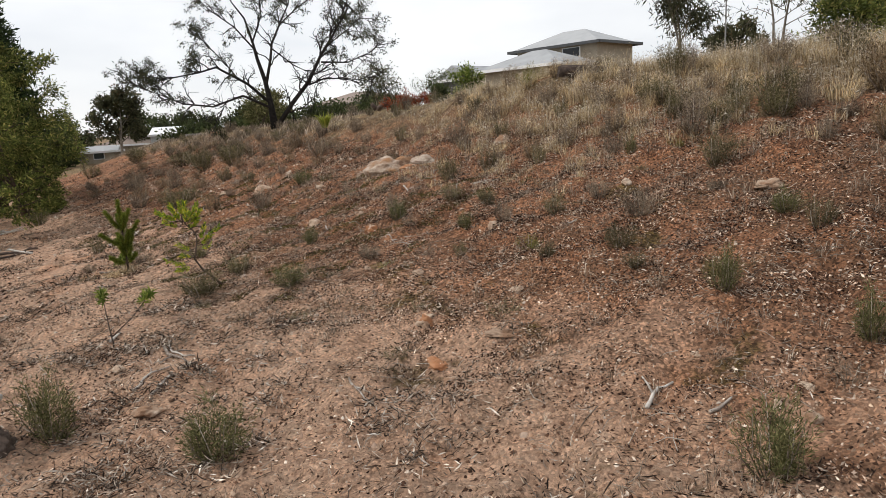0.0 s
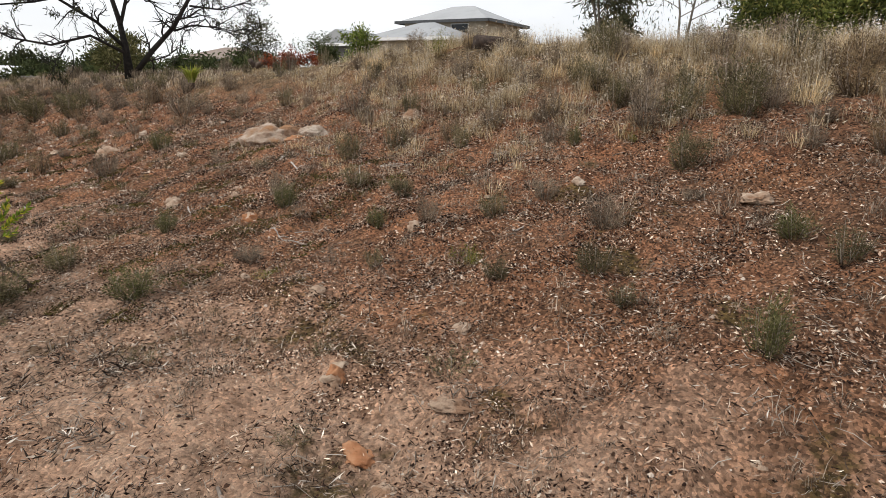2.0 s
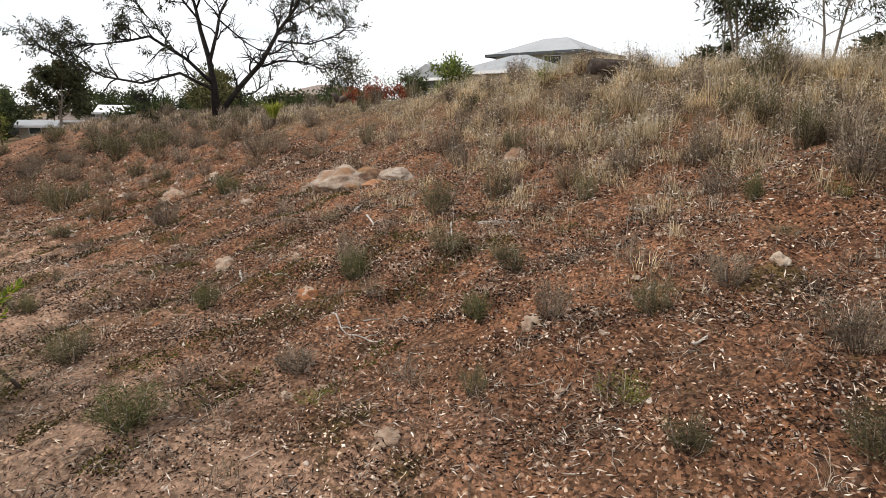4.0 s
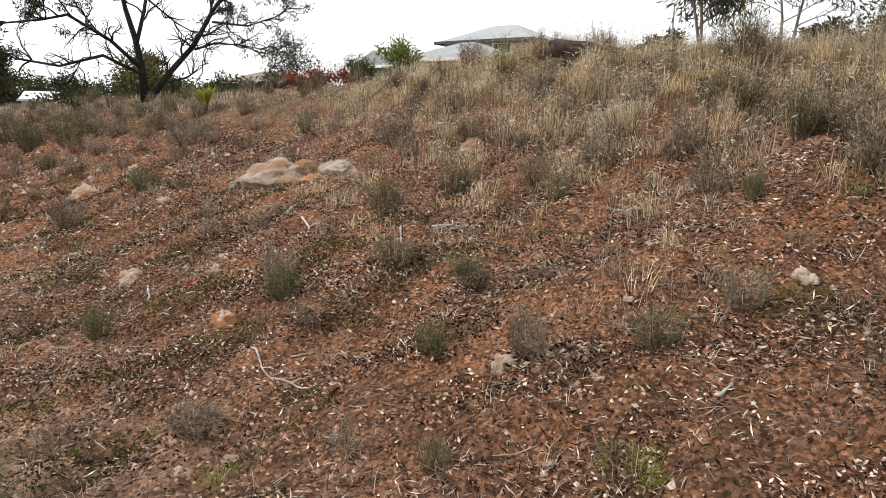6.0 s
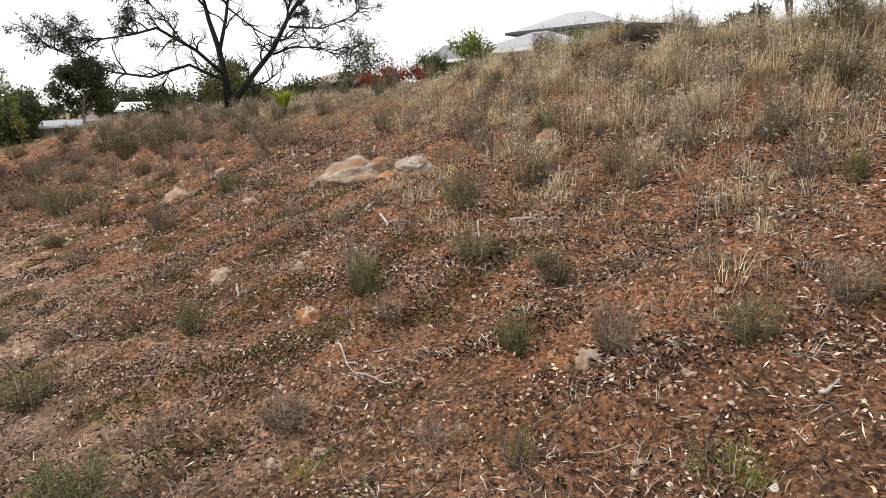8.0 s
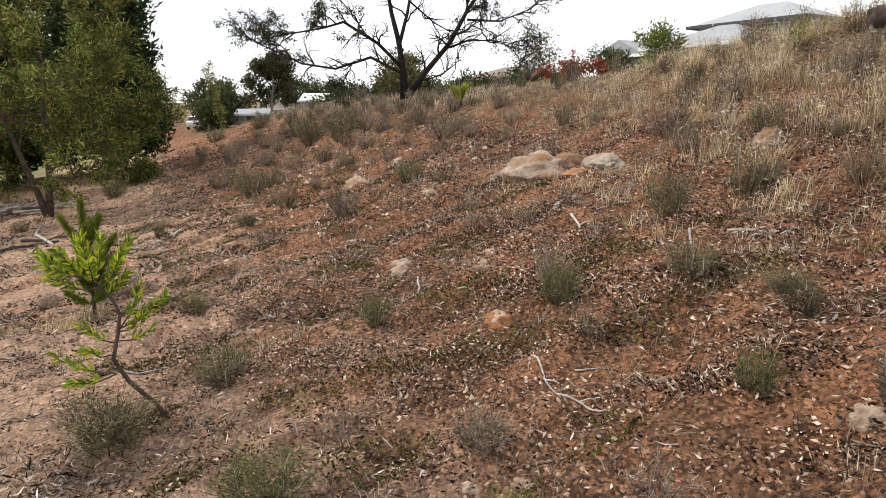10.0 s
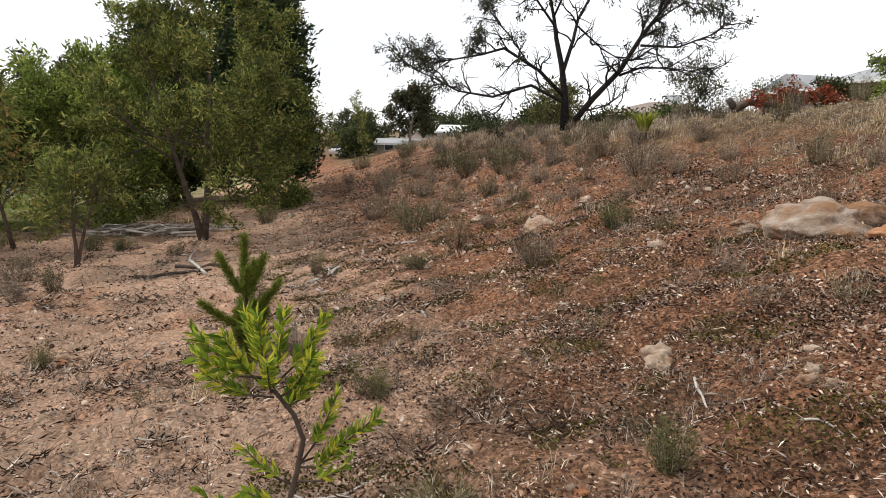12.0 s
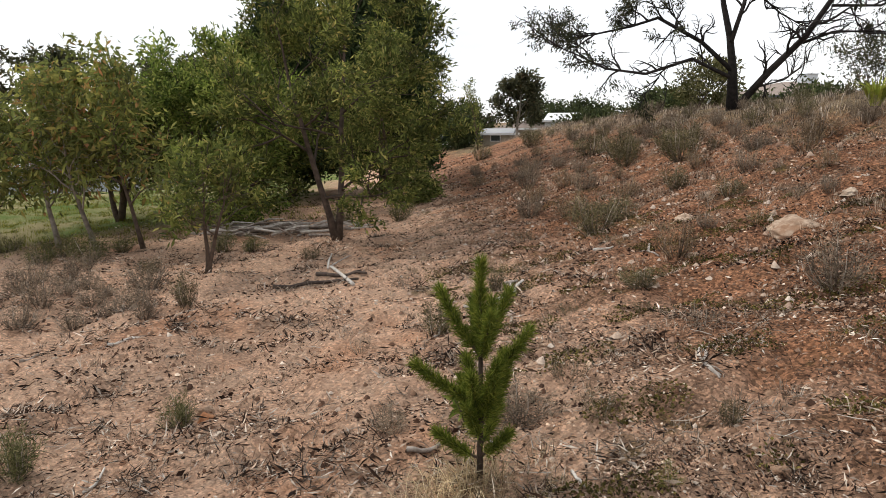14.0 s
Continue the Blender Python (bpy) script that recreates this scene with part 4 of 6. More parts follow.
def dark_gum():
    """The black-limbed open gum on the crest: low forks, wide thin crown, hanging leaves at the ends."""
    r = np.random.RandomState(5)
    right, deep = np.array([0.86, 0.51, 0]), np.array([-0.51, 0.86, 0])
    k = 0.0092

    def spine(px, depth):
        out = []
        for i, (a, b) in enumerate(px):
            f = i / (len(px) - 1)
            out.append(right * (a - 645) * k + deep * depth * f + np.array([0, 0, (505 - b) * k]))
        return out

    ob = tagged(new("gum_tree"), "open gum tree with blackish limbs and sparse leaves", "tree")
    ob.location = (-11.59, 20.88, ground_at(-11.59, 20.88) - 0.05)
    main = spine([(645, 520), (638, 400), (626, 320), (606, 240), (596, 180), (575, 90), (535, 30), (505, -40)], 0.3)
    put("trunk", mesh_of("trunk", *tube(main, [0.15, 0.095, 0.075, 0.06, 0.045, 0.032, 0.022, 0.012], 10), True), DARK_BARK, ob)
    limbs = [
        (spine([(648, 505), (720, 412), (790, 335), (845, 240), (890, 180), (930, 120), (950, 60)], -0.9), 0.12),
        (spine([(636, 405), (560, 330), (450, 262), (380, 278), (250, 296), (165, 270)], 0.8), 0.075),
        (spine([(640, 425), (540, 375), (430, 410), (330, 395), (250, 355), (190, 330)], -1.0), 0.065),
        (spine([(630, 335), (655, 240), (665, 180), (705, 100), (742, 30), (755, -50)], 1.1), 0.075),
        (spine([(790, 345), (850, 325), (930, 330), (1040, 350)], -0.6), 0.05),
        (spine([(845, 262), (950, 265), (1050, 225), (1095, 190)], 0.7), 0.045),
        (spine([(664, 205), (740, 265), (800, 292), (850, 285)], 1.4), 0.035),
        (spine([(600, 205), (540, 130), (470, 80), (420, 30)], -1.4), 0.045),
        (spine([(560, 330), (520, 300), (470, 230), (400, 150), (340, 110)], 1.5), 0.035),
        (spine([(700, 120), (780, 60), (860, 20), (900, -30)], -1.0), 0.035),
        (spine([(596, 180), (640, 90), (640, 10), (630, -60)], -1.2), 0.04),
        (spine([(690, 450), (760, 430), (800, 400), (820, 380)], 0.9), 0.03),
        (spine([(540, 375), (480, 380), (440, 440), (400, 470)], 0.9), 0.022),
        (spine([(890, 190), (960, 140), (1020, 90), (1050, 100)], 0.9), 0.03),
    ]
    tips = []
    for pts, rad in limbs:
        own = [tube(pts, np.linspace(0.75, 0.16, len(pts)) * rad, 7)]
        mine = []
        for i in range(1, len(pts)):
            far = np.linalg.norm(pts[i] - main[1])
            for _ in range(2 if far < 1.5 else 4):
                f = pts[i] - pts[i - 1]
                f = f / np.linalg.norm(f)
                way = f * 0.8 + r.normal(0, 0.55, 3) + [0, 0, 0.15]
                way /= np.linalg.norm(way)
                bag = mine if far > 2.1 else []
                branch_out(own, bag, pts[i - 1] + (pts[i] - pts[i - 1]) * r.uniform(0.3, 1), way, r.uniform(0.40, 0.78), rad * 0.20 + 0.011, 1, r, 0.04, 0.28, 4, 0.7)
        put("limb", mesh_of("limb", *joined(own)), DARK_BARK, ob)
        tips += mine
    # foliage hangs at the crown's outer left, upper right and top; the middle is nearly bare
    def leafy(p):
        a, b = 645 + (p @ right) / k, 505 - p[2] / k
        return 0.7 if (a < 400 and b < 350) or (a > 860 and b < 190) or b < 30 else 0.24
    keep = [t for t in tips if r.uniform() < leafy(np.asarray(t[0]))]
    put("crown", mesh_of("crown", *leaf_sprays(keep, 15000, 0.12, 0.029, 0.07, r, 0.8)), DARK_GUM_LEAF, ob)
    return ob


dark_gum()
crown_tree("wattle_tree", -13.15, 11.07, 4.75, 3.15, 31, BROWN_BARK, WATTLE_LEAF, "leafy wattle tree with a forked brown trunk", trunk=0.09, clear=0.17,
           count=26000, length=0.11, width=0.030, spread=0.065, stems=2, lean=0.22, kids=3, group="trees by the field")
crown_tree("wattle_tree", -16.95, 15.0, 4.1, 3.0, 36, BROWN_BARK, WATTLE_LEAF, "low dense green wattle in front of conifers", trunk=0.12, clear=0.03,
           count=24000, length=0.12, width=0.034, spread=0.09, stems=3, lean=0.3, kids=3, group="trees by the field")
crown_tree("wattle_tree", -18.2, 11.3, 4.0, 3.6, 32, BROWN_BARK, LIGHT_LEAF, "dense bright green wattle tree beside the field", trunk=0.13, clear=0.12,
           count=26000, length=0.14, width=0.042, spread=0.12, stems=3, lean=0.25, kids=3, group="trees by the field")
crown_tree("wattle_tree", -21.5, 9.6, 3.7, 4.0, 33, BROWN_BARK, WATTLE_LEAF, "dense olive green wattle tree beside the field", trunk=0.13, clear=0.30,
           count=22000, length=0.15, width=0.045, spread=0.14, stems=3, lean=0.25, kids=4, group="trees by the field")
crown_tree("wattle_tree", -22.5, 13.2, 4.3, 4.2, 35, BROWN_BARK, WATTLE_LEAF, "dense olive green wattle tree beside the field", trunk=0.13, clear=0.12,
           count=22000, length=0.16, width=0.046, spread=0.14, stems=3, lean=0.25, kids=4, group="trees by the field")
crown_tree("banksia_tree", -12.55, 8.68, 1.85, 1.35, 34, BROWN_BARK, WATTLE_LEAF, "small banksia tree with light green leaf tufts", trunk=0.05, clear=0.42,
           count=1900, length=0.13, width=0.034, spread=0.05, stems=2, lean=0.3, kids=3)
for k, (x, y, h, w) in enumerate([(-17.8, 7.7, 3.2, 1.7), (-16.2, 8.8, 3.5, 1.7), (-17.1, 8.2, 3.2, 1.6), (-18.6, 6.8, 3.0, 1.9), (-20.5, 6.2, 3.2, 2.2)]):
    crown_tree("gum_sapling", x, y, h, w, 50 + k, BROWN_BARK if k % 2 else PALE_BARK, GUM_LEAF_RED, "slender gum sapling with drooping reddish-green leaves", "sapling tree",
               trunk=0.05, clear=0.28, count=2300, length=0.18, width=0.052, spread=0.12, hang=0.7, lean=0.16, kids=3, group="gum saplings")


def conifer(x, y, tall, wide, seed, label, count=30000, size=0.24):
    """A dark dense cypress-like tree: whorls of rising limbs with feathery sprays."""
    r = np.random.RandomState(seed)
    ob = tagged(new("conifer_tree"), label, "tree")
    ob.location = (x, y, ground_at(x, y))
    put("trunk", mesh_of("trunk", *tube([(0, 0, -0.1), (0.03, 0, tall * 0.5), (0, 0.02, tall)], [0.2, 0.12, 0.02], 9), True), BROWN_BARK, ob)
    limbs, tips = [], []
    n = 110
    for j in range(n):
        f = 0.04 + 0.94 * j / n
        q = j * 2.4
        reach = wide * (1 - f) ** 0.42 * r.uniform(0.65, 1.1) + 0.15
        p = np.array([0, 0, tall * f])
        e = p + np.array([math.cos(q) * reach, math.sin(q) * reach, reach * 0.35 + 0.1])
        limbs.append(tube([p, (p + e) / 2 + [0, 0, -0.06], e], [0.03, 0.02, 0.008], 4))
        for _ in range(3):
            tips.append((e + r.normal(0, 0.1, 3), (p + e * 1.2) / 2.2 + r.normal(0, 0.15, 3), (e - p) / np.linalg.norm(e - p)))
    put("limb_framework", mesh_of("limb_framework", *joined(limbs)), BROWN_BARK, ob)
    put("crown", mesh_of("crown", *leaf_sprays(tips, count, size, size * 0.3, 0.16, r, -0.25)), CONIFER_LEAF, ob)
    return ob


conifer(-20.45, 16.95, 6.9, 2.0, 61, "tall dark green dense conifer behind the wattles")
conifer(-24.0, 15.6, 6.0, 1.8, 62, "tall dark green dense conifer behind the wattles")
crown_tree("small_tree", -31.5, 30.8, 3.9, 1.0, 63, BROWN_BARK, WATTLE_LEAF, "thin young tree with sparse top at the bank's end", trunk=0.06, clear=0.12, count=1100, length=0.18, width=0.045, spread=0.08)
crown_tree("gum_tree", 1.95, 15.2, 3.4, 1.5, 64, PALE_BARK, GUM_LEAF, "slim gum tree with drooping grey-green leaves behind the crest", trunk=0.06, clear=0.22, count=8000, length=0.15,
           width=0.026, spread=0.13, hang=0.9, stems=2, lean=0.12)
crown_tree("gum_tree", 4.3, 19.5, 3.9, 2.6, 65, PALE_BARK, GUM_LEAF, "slim gum tree with drooping grey-green leaves behind the crest", trunk=0.06, clear=0.35, count=3000, length=0.16,
           width=0.026, spread=0.14, hang=0.9, stems=2, lean=0.14)
for k, (x, y, h, w, leaf, label) in enumerate([
        (5.35, 15.9, 2.5, 2.3, CONIFER_LEAF, "tall dense dark green shrub behind the grassy crest"),
        (7.6, 16.4, 2.8, 3.0, CONIFER_LEAF, "tall dense dark green shrub behind the grassy crest"),
        (5.15, 14.3, 1.25, 1.7, WATTLE_LEAF, "rounded leafy green shrub behind the grassy crest"),
        (6.6, 14.0, 1.5, 2.2, WATTLE_LEAF, "rounded leafy green shrub behind the grassy crest")]):
    crown_tree("green_shrub", x, y, h, w, 140 + k, BROWN_BARK, leaf, label, "shrub", trunk=0.06, clear=0.04, count=11000, length=0.11, width=0.03, spread=0.11, stems=3, lean=0.45, group="green shrubs behind the crest")
for k, (x, y, h, w, leaf, label) in enumerate([
        (-3.75, 18.9, 0.98, 0.78, LIGHT_LEAF, "rounded bright green garden shrub beyond the crest"),
        (-5.05, 19.9, 0.72, 0.55, FAR_LEAF, "rounded bright green garden shrub beyond the crest"),
        (-14.8, 47.7, 3.5, 2.6, FAR_LEAF, "dark green garden shrub beyond the crest"),
        (-13.2, 35.0, 3.0, 2.2, GUM_LEAF, "grey-green garden tree beyond the crest"),
        (-14.6, 24.5, 1.6, 1.9, HEATH_GREEN, "dark olive bush beside the gum tree")]):
    crown_tree("garden_shrub", x, y, h, w, 70 + k, BROWN_BARK, leaf, label, "shrub", trunk=0.06, clear=0.06, count=3000, length=0.10 if h < 1.2 else 0.18, width=0.03 if h < 1.2 else 0.05, spread=0.06 * h, stems=3, lean=0.5, group="garden shrubs")
far_rows = [(-53.0, 55.6, 7.4, 4.6, 1), (-58.5, 52.5, 2.6, 2.4, 0), (-47.5, 61.0, 3.4, 5, 0), (-66, 60, 4.6, 6, 0), (-63.1, 14.7, 11.5, 8, 1), (-56, 20, 10, 7, 1), (-72, 48, 7, 7, 0), (-60, 68, 5.0, 6, 0),
            (-42, 66, 3.6, 6, 0), (-36, 56, 3.0, 5, 0), (-31, 50, 3.6, 4, 0), (-48, 78, 5.5, 8, 0), (-78, 70, 5.5, 9, 1), (-84, 52, 9, 9, 0), (-80, 30, 9, 9, 0), (-70, 5, 10, 9, 0), (-38, 72, 5, 6, 0),
            (-27, 62, 4.5, 5, 0), (-92, 66, 9, 9, 0), (-62, 78, 5.5, 8, 0), (18, 60, 6, 5, 1), (9, 75, 7, 6, 1)]
for k, (x, y, h, w, gum) in enumerate(far_rows):
    crown_tree("far_tree", x, y, h, w, 90 + k, PALE_BARK if gum else BROWN_BARK, GUM_LEAF if gum else FAR_LEAF,
               "tall distant gum tree with clumped foliage" if gum else "distant dark green bushy tree near houses", trunk=0.16, clear=0.3 if gum else 0.08, count=4600, length=0.50, width=0.19,
               spread=0.24 if gum else 0.45, hang=0.4 * gum, stems=1 if gum else 3, lean=0.15 if gum else 0.4, level=2, kids=4, group="distant trees")
crown_tree("autumn_tree", -60.5, 53.0, 2.8, 1.9, 130, BROWN_BARK, HEATH_YELLOW, "small yellow autumn tree near the road", trunk=0.06, clear=0.2, count=1500, length=0.3, width=0.12, spread=0.2, level=2)


# ---- the pine seedling and the young plants ----
def pine_seedling(x, y):
    r = np.random.RandomState(8)
    ob = tagged(new("pine_seedling"), "young green pine seedling with upright needle shoots", "seedling")
    ob.location = (x, y, ground_at(x, y))
    right, deep = np.array([0.63, 0.78, 0]), np.array([-0.78, 0.63, 0])
    put("stem", mesh_of("stem", *tube([(0, 0, -0.03), (-0.006, 0.01, 0.3), (0.004, 0, 0.62), (0, 0, 0.93)], [0.016, 0.013, 0.010, 0.006], 8), True), BROWN_BARK, ob)
    shoots = [(0.64, 0.0, 0.0, 88, 0.32), (0.62, 1.0, 0.2, 60, 0.25), (0.62, -1.0, 0.3, 50, 0.28), (0.60, 0.3, -1.0, 55, 0.22), (0.60, -0.2, 1.0, 55, 0.22), (0.62, 0.6, 0.6, 66, 0.2),
              (0.56, 0.1, 0.2, 80, 0.2), (0.40, -1.0, -0.2, 24, 0.31), (0.46, 1.0, 0.2, 40, 0.29), (0.38, 0.5, -0.8, 55, 0.22), (0.36, -0.4, 0.9, 50, 0.2), (0.38, 0.8, 0.7, 45, 0.22), (0.30, 0.4, -0.5, 60, 0.22),
              (0.30, -0.3, -0.6, 64, 0.22), (0.28, 0.5, 0.3, 50, 0.22), (0.26, -0.5, 0.4, 60, 0.2), (0.13, -1.0, 0.1, 20, 0.2), (0.18, 0.6, 0.7, 40, 0.18), (0.22, -0.4, -0.6, 55, 0.18), (0.14, 0.9, -0.3, 35, 0.16)]
    for z, a, b, rise, length in shoots:
        way = right * a + deep * b
        n = np.linalg.norm(way)
        way = (way / n if n else way) * math.cos(radians(rise)) + np.array([0, 0, math.sin(radians(rise))])
        p = np.array([0, 0, z])
        pts = [p + way * length * f + np.array([0, 0, 0.26 * length * f * f]) for f in (0, 0.35, 0.7, 1)]
        shoot = put("branch", mesh_of("branch", *tube(pts, [0.007, 0.006, 0.005, 0.003], 6)), BROWN_BARK, ob)
        m = int(1700 * length / 0.3)
        f = r.uniform(0.16, 1, m)
        at = p + way * (length * f)[:, None] + np.array([0, 0, 0.26 * length]) * (f * f)[:, None]
        d = way * 0.75 + np.array([0, 0, 0.2]) + r.normal(0, 0.5, (m, 3))
        put("needle_spray", mesh_of("needle_spray", *leaves(at, d, r.uniform(0.045, 0.070, m), np.full(m, 0.0034), r)), NEEDLE, shoot)
    return ob


pine_seedling(-5.81, 7.61)


def leafy_sapling(x, y):
    r = np.random.RandomState(9)
    ob = tagged(new("wattle_sapling"), "thin curved sapling with fresh yellow-green leaf clusters", "sapling")
    ob.location = (x, y, ground_at(x, y))
    right, deep = np.array([0.81, 0.58, 0]), np.array([-0.58, 0.81, 0])
    up = np.array([0, 0, 1.0])
    stem = [(0.01, -0.03), (-0.06, 0.07), (-0.19, 0.20), (-0.265, 0.33), (-0.23, 0.47), (-0.21, 0.58), (-0.24, 0.66), (-0.31, 0.74), (-0.35, 0.81), (-0.34, 0.89)]
    pts = [right * a + up * z + deep * 0.08 * z for a, z in stem]
    put("stem", mesh_of("stem", *tube(pts, np.linspace(0.014, 0.005, len(pts)), 8), True), BROWN_BARK, ob)
    # leafy shoots: foot (right, deep, up), tip, number of leaves
    shoots = [
        ((-0.18, 0.0, 0.72), (-0.16, 0.06, 1.02), 90), ((-0.20, 0.0, 0.76), (-0.34, 0.12, 0.99), 90), ((-0.20, 0.0, 0.74), (-0.30, -0.14, 0.99), 90), ((-0.18, 0.0, 0.74), (-0.02, 0.12, 0.98), 90),
        ((-0.15, 0.0, 0.70), (0.02, -0.12, 0.92), 90), ((-0.20, 0.0, 0.76), (-0.50, 0.02, 0.93), 96), ((-0.17, 0.0, 0.70), (-0.42, -0.05, 0.80), 70), ((-0.13, 0.0, 0.66), (-0.02, 0.05, 0.78), 64),
        ((-0.20, 0.0, 0.80), (-0.21, -0.06, 1.04), 70), ((-0.12, 0.0, 0.66), (-0.12, 0.05, 0.70), 40), ((-0.18, 0.0, 0.72), (-0.12, -0.18, 0.92), 70), ((-0.20, 0.0, 0.78), (-0.40, -0.12, 0.90), 70),
        ((-0.06, 0.0, 0.44), (0.06, 0.04, 0.70), 64), ((-0.06, 0.0, 0.44), (0.23, -0.02, 0.66), 80), ((-0.06, 0.0, 0.42), (0.10, -0.06, 0.54), 50), ((-0.08, 0.0, 0.34), (-0.30, 0.03, 0.46), 44),
        ((-0.10, 0.0, 0.27), (-0.26, -0.03, 0.32), 30), ((-0.10, 0.0, 0.14), (-0.48, 0.02, 0.26), 60), ((-0.10, 0.0, 0.14), (-0.32, -0.10, 0.14), 56), ((-0.07, 0.0, 0.36), (0.10, 0.06, 0.41), 26)]
    for foot, tip, m in shoots:
        a, e = (right * (0.89 * q[0] - 0.163) + deep * (q[1] + 0.09 * q[2]) + up * (0.83 * q[2] + 0.135) for q in (foot, tip))
        bow = (a + e) / 2 - up * 0.03
        twig = put("twig", mesh_of("twig", *tube([a, bow, e], [0.0045, 0.0035, 0.002], 5)), BROWN_BARK, ob)
        f = np.linspace(0.34, 1.02, m)[:, None]
        at = a * (1 - f) ** 2 + 2 * bow * f * (1 - f) + e * f ** 2
        w = (e - a) / np.linalg.norm(e - a)
        around = r.normal(0, 1, (m, 3))
        around -= (around @ w)[:, None] * w
        around /= np.linalg.norm(around, axis=1, keepdims=True)
        way = w * 0.75 + around * 0.75 + up * 0.15
        put("leaf_spray", mesh_of("leaf_spray", *leaves(at, way, r.uniform(0.040, 0.066, m), r.uniform(0.011, 0.017, m), r)), SAPLING_LEAF, twig)
    return ob


leafy_sapling(-3.41, 6.60)


def leafy_plant(x, y, tall, seed, label, leaf):
    r = np.random.RandomState(seed)
    ob = tagged(new("leafy_plant"), label, "plant", "small leafy plants")
    ob.location = (x, y, ground_at(x, y))
    stems, bits = [], []
    for k in range(6):
        q = r.uniform(0, 6.28)
        e = np.array([math.cos(q) * tall * 0.5, math.sin(q) * tall * 0.5, tall * r.uniform(0.6, 1)])
        stems.append(tube([(0, 0, -0.02), e * 0.5 + [0, 0, tall * 0.08], e], [0.006, 0.005, 0.003], 5))
        m = 26
        bits.append(leaves(e * r.uniform(0.4, 1.05, m)[:, None], e / tall + r.normal(0, 0.6, (m, 3)), r.uniform(0.05, 0.10, m), np.full(m, 0.026), r))
    put("stem_cluster", mesh_of("stem_cluster", *joined(stems)), BROWN_BARK, ob)
    put("leaf_spray", mesh_of("leaf_spray", *joined(bits)), leaf, ob)


def forked_seedling(x, y, heads):
    """A thin reddish stem that forks low, each arm with an upright tuft of leaves."""
    r = np.random.RandomState(14)
    ob = tagged(new("forked_seedling"), "thin forked seedling with two green leaf tufts", "seedling")
    z = ground_at(x, y)
    fork = np.array([x, y, z + 0.10])
    put("stem", mesh_of("stem", *tube([(x, y, z - 0.03), (x + 0.01, y, z + 0.05), fork], [0.008, 0.007, 0.006], 7), True), BROWN_BARK, ob)
    for hx, hy, hz in heads:
        e = np.array([hx, hy, hz])
        arm = put("arm", mesh_of("arm", *tube([fork, (fork + e) / 2 - [0, 0, 0.03], e], [0.006, 0.005, 0.004], 6)), BROWN_BARK, ob)
        m = 90
        at = e + (fork - e) * r.uniform(-0.05, 0.22, m)[:, None]
        way = r.normal(0, 0.62, (m, 3)) + [0, 0, 0.55]
        put("leaf_tuft", mesh_of("leaf_tuft", *leaves(at, way, r.uniform(0.05, 0.11, m), r.uniform(0.014, 0.024, m), r)), LIGHT_LEAF, arm)


forked_seedling(-3.34, 4.86, [(-3.63, 5.10, 0.42), (-3.28, 5.34, 0.37)])
leafy_plant(-6.35, 8.0, 0.15, 3, "low green leafy seedling beside the pine", LIGHT_LEAF)


def sword_plant(x, y, size):
    r = np.random.RandomState(4)
    n = 70
    q = r.uniform(0, 6.28, n)
    out = np.sqrt(r.uniform(0, 1, n))
    ob = tagged(new("yucca_plant"), "spiky yellow-green yucca among dry crest shrubs", "plant")
    ob.location = (x, y, ground_at(x, y))
    root = np.stack([np.cos(q) * 0.05, np.sin(q) * 0.05, np.full(n, 0.12)], 1)
    put("leaf_rosette", mesh_of("leaf_rosette", *blades(root, size * r.uniform(0.75, 1.1, n), np.full(n, 0.045), out * 0.95, q, 0.9)), YUCCA_LEAF, ob)
    put("stem", mesh_of("stem", *tube([(0, 0, -0.05), (0, 0, 0.1), (0, 0, 0.2)], [0.08, 0.07, 0.05], 8)), BROWN_BARK, ob)


sword_plant(-7.25, 16.55, 0.5)


def red_branch():
    """A fallen limb whose dead leaves have turned rust red."""
    r = np.random.RandomState(6)
    ob = tagged(new("fallen_branch"), "fallen branch with rust-red dead leaves on the crest", "branch")
    x0, y0, x1, y1 = -5.75, 16.75, -4.6, 17.15
    pts = [(x0 + (x1 - x0) * f, y0 + (y1 - y0) * f, ground_at(x0 + (x1 - x0) * f, y0 + (y1 - y0) * f) + 0.20 - 0.06 * f + 0.05 * math.sin(9 * f)) for f in np.linspace(0, 1, 7)]
    put("limb", mesh_of("limb", *tube(pts, np.linspace(0.07, 0.02, 7), 7), True), DARK_WOOD, ob)
    put("broken_stub", mesh_of("broken_stub", *tube([pts[0], (x0 - 0.12, y0 - 0.05, pts[0][2] + 0.16)], [0.07, 0.05], 7)), DARK_WOOD, ob)
    put("prop_twig", mesh_of("prop_twig", *tube([pts[2], (pts[2][0] + 0.1, pts[2][1] - 0.2, ground_at(pts[2][0] + 0.1, pts[2][1] - 0.2) - 0.02)], [0.03, 0.02], 5)), DARK_WOOD, ob)
    twigs, tips = [], []
    for k in range(22):
        p = np.array(pts[r.randint(1, 7)])
        way = r.normal(0, 0.6, 3) + [0.5, 0.1, 0.55]
        branch_out(twigs, tips, p, way / np.linalg.norm(way), r.uniform(0.10, 0.23), 0.011, 1, r, 0, 0.25, 3, 0.7)
    put("twig_framework", mesh_of("twig_framework", *joined(twigs)), DARK_WOOD, ob)
    put("dead_foliage", mesh_of("dead_foliage", *leaf_sprays(tips, 1700, 0.07, 0.028, 0.045, r, 0.5)), RUST_LEAF, ob)


red_branch()


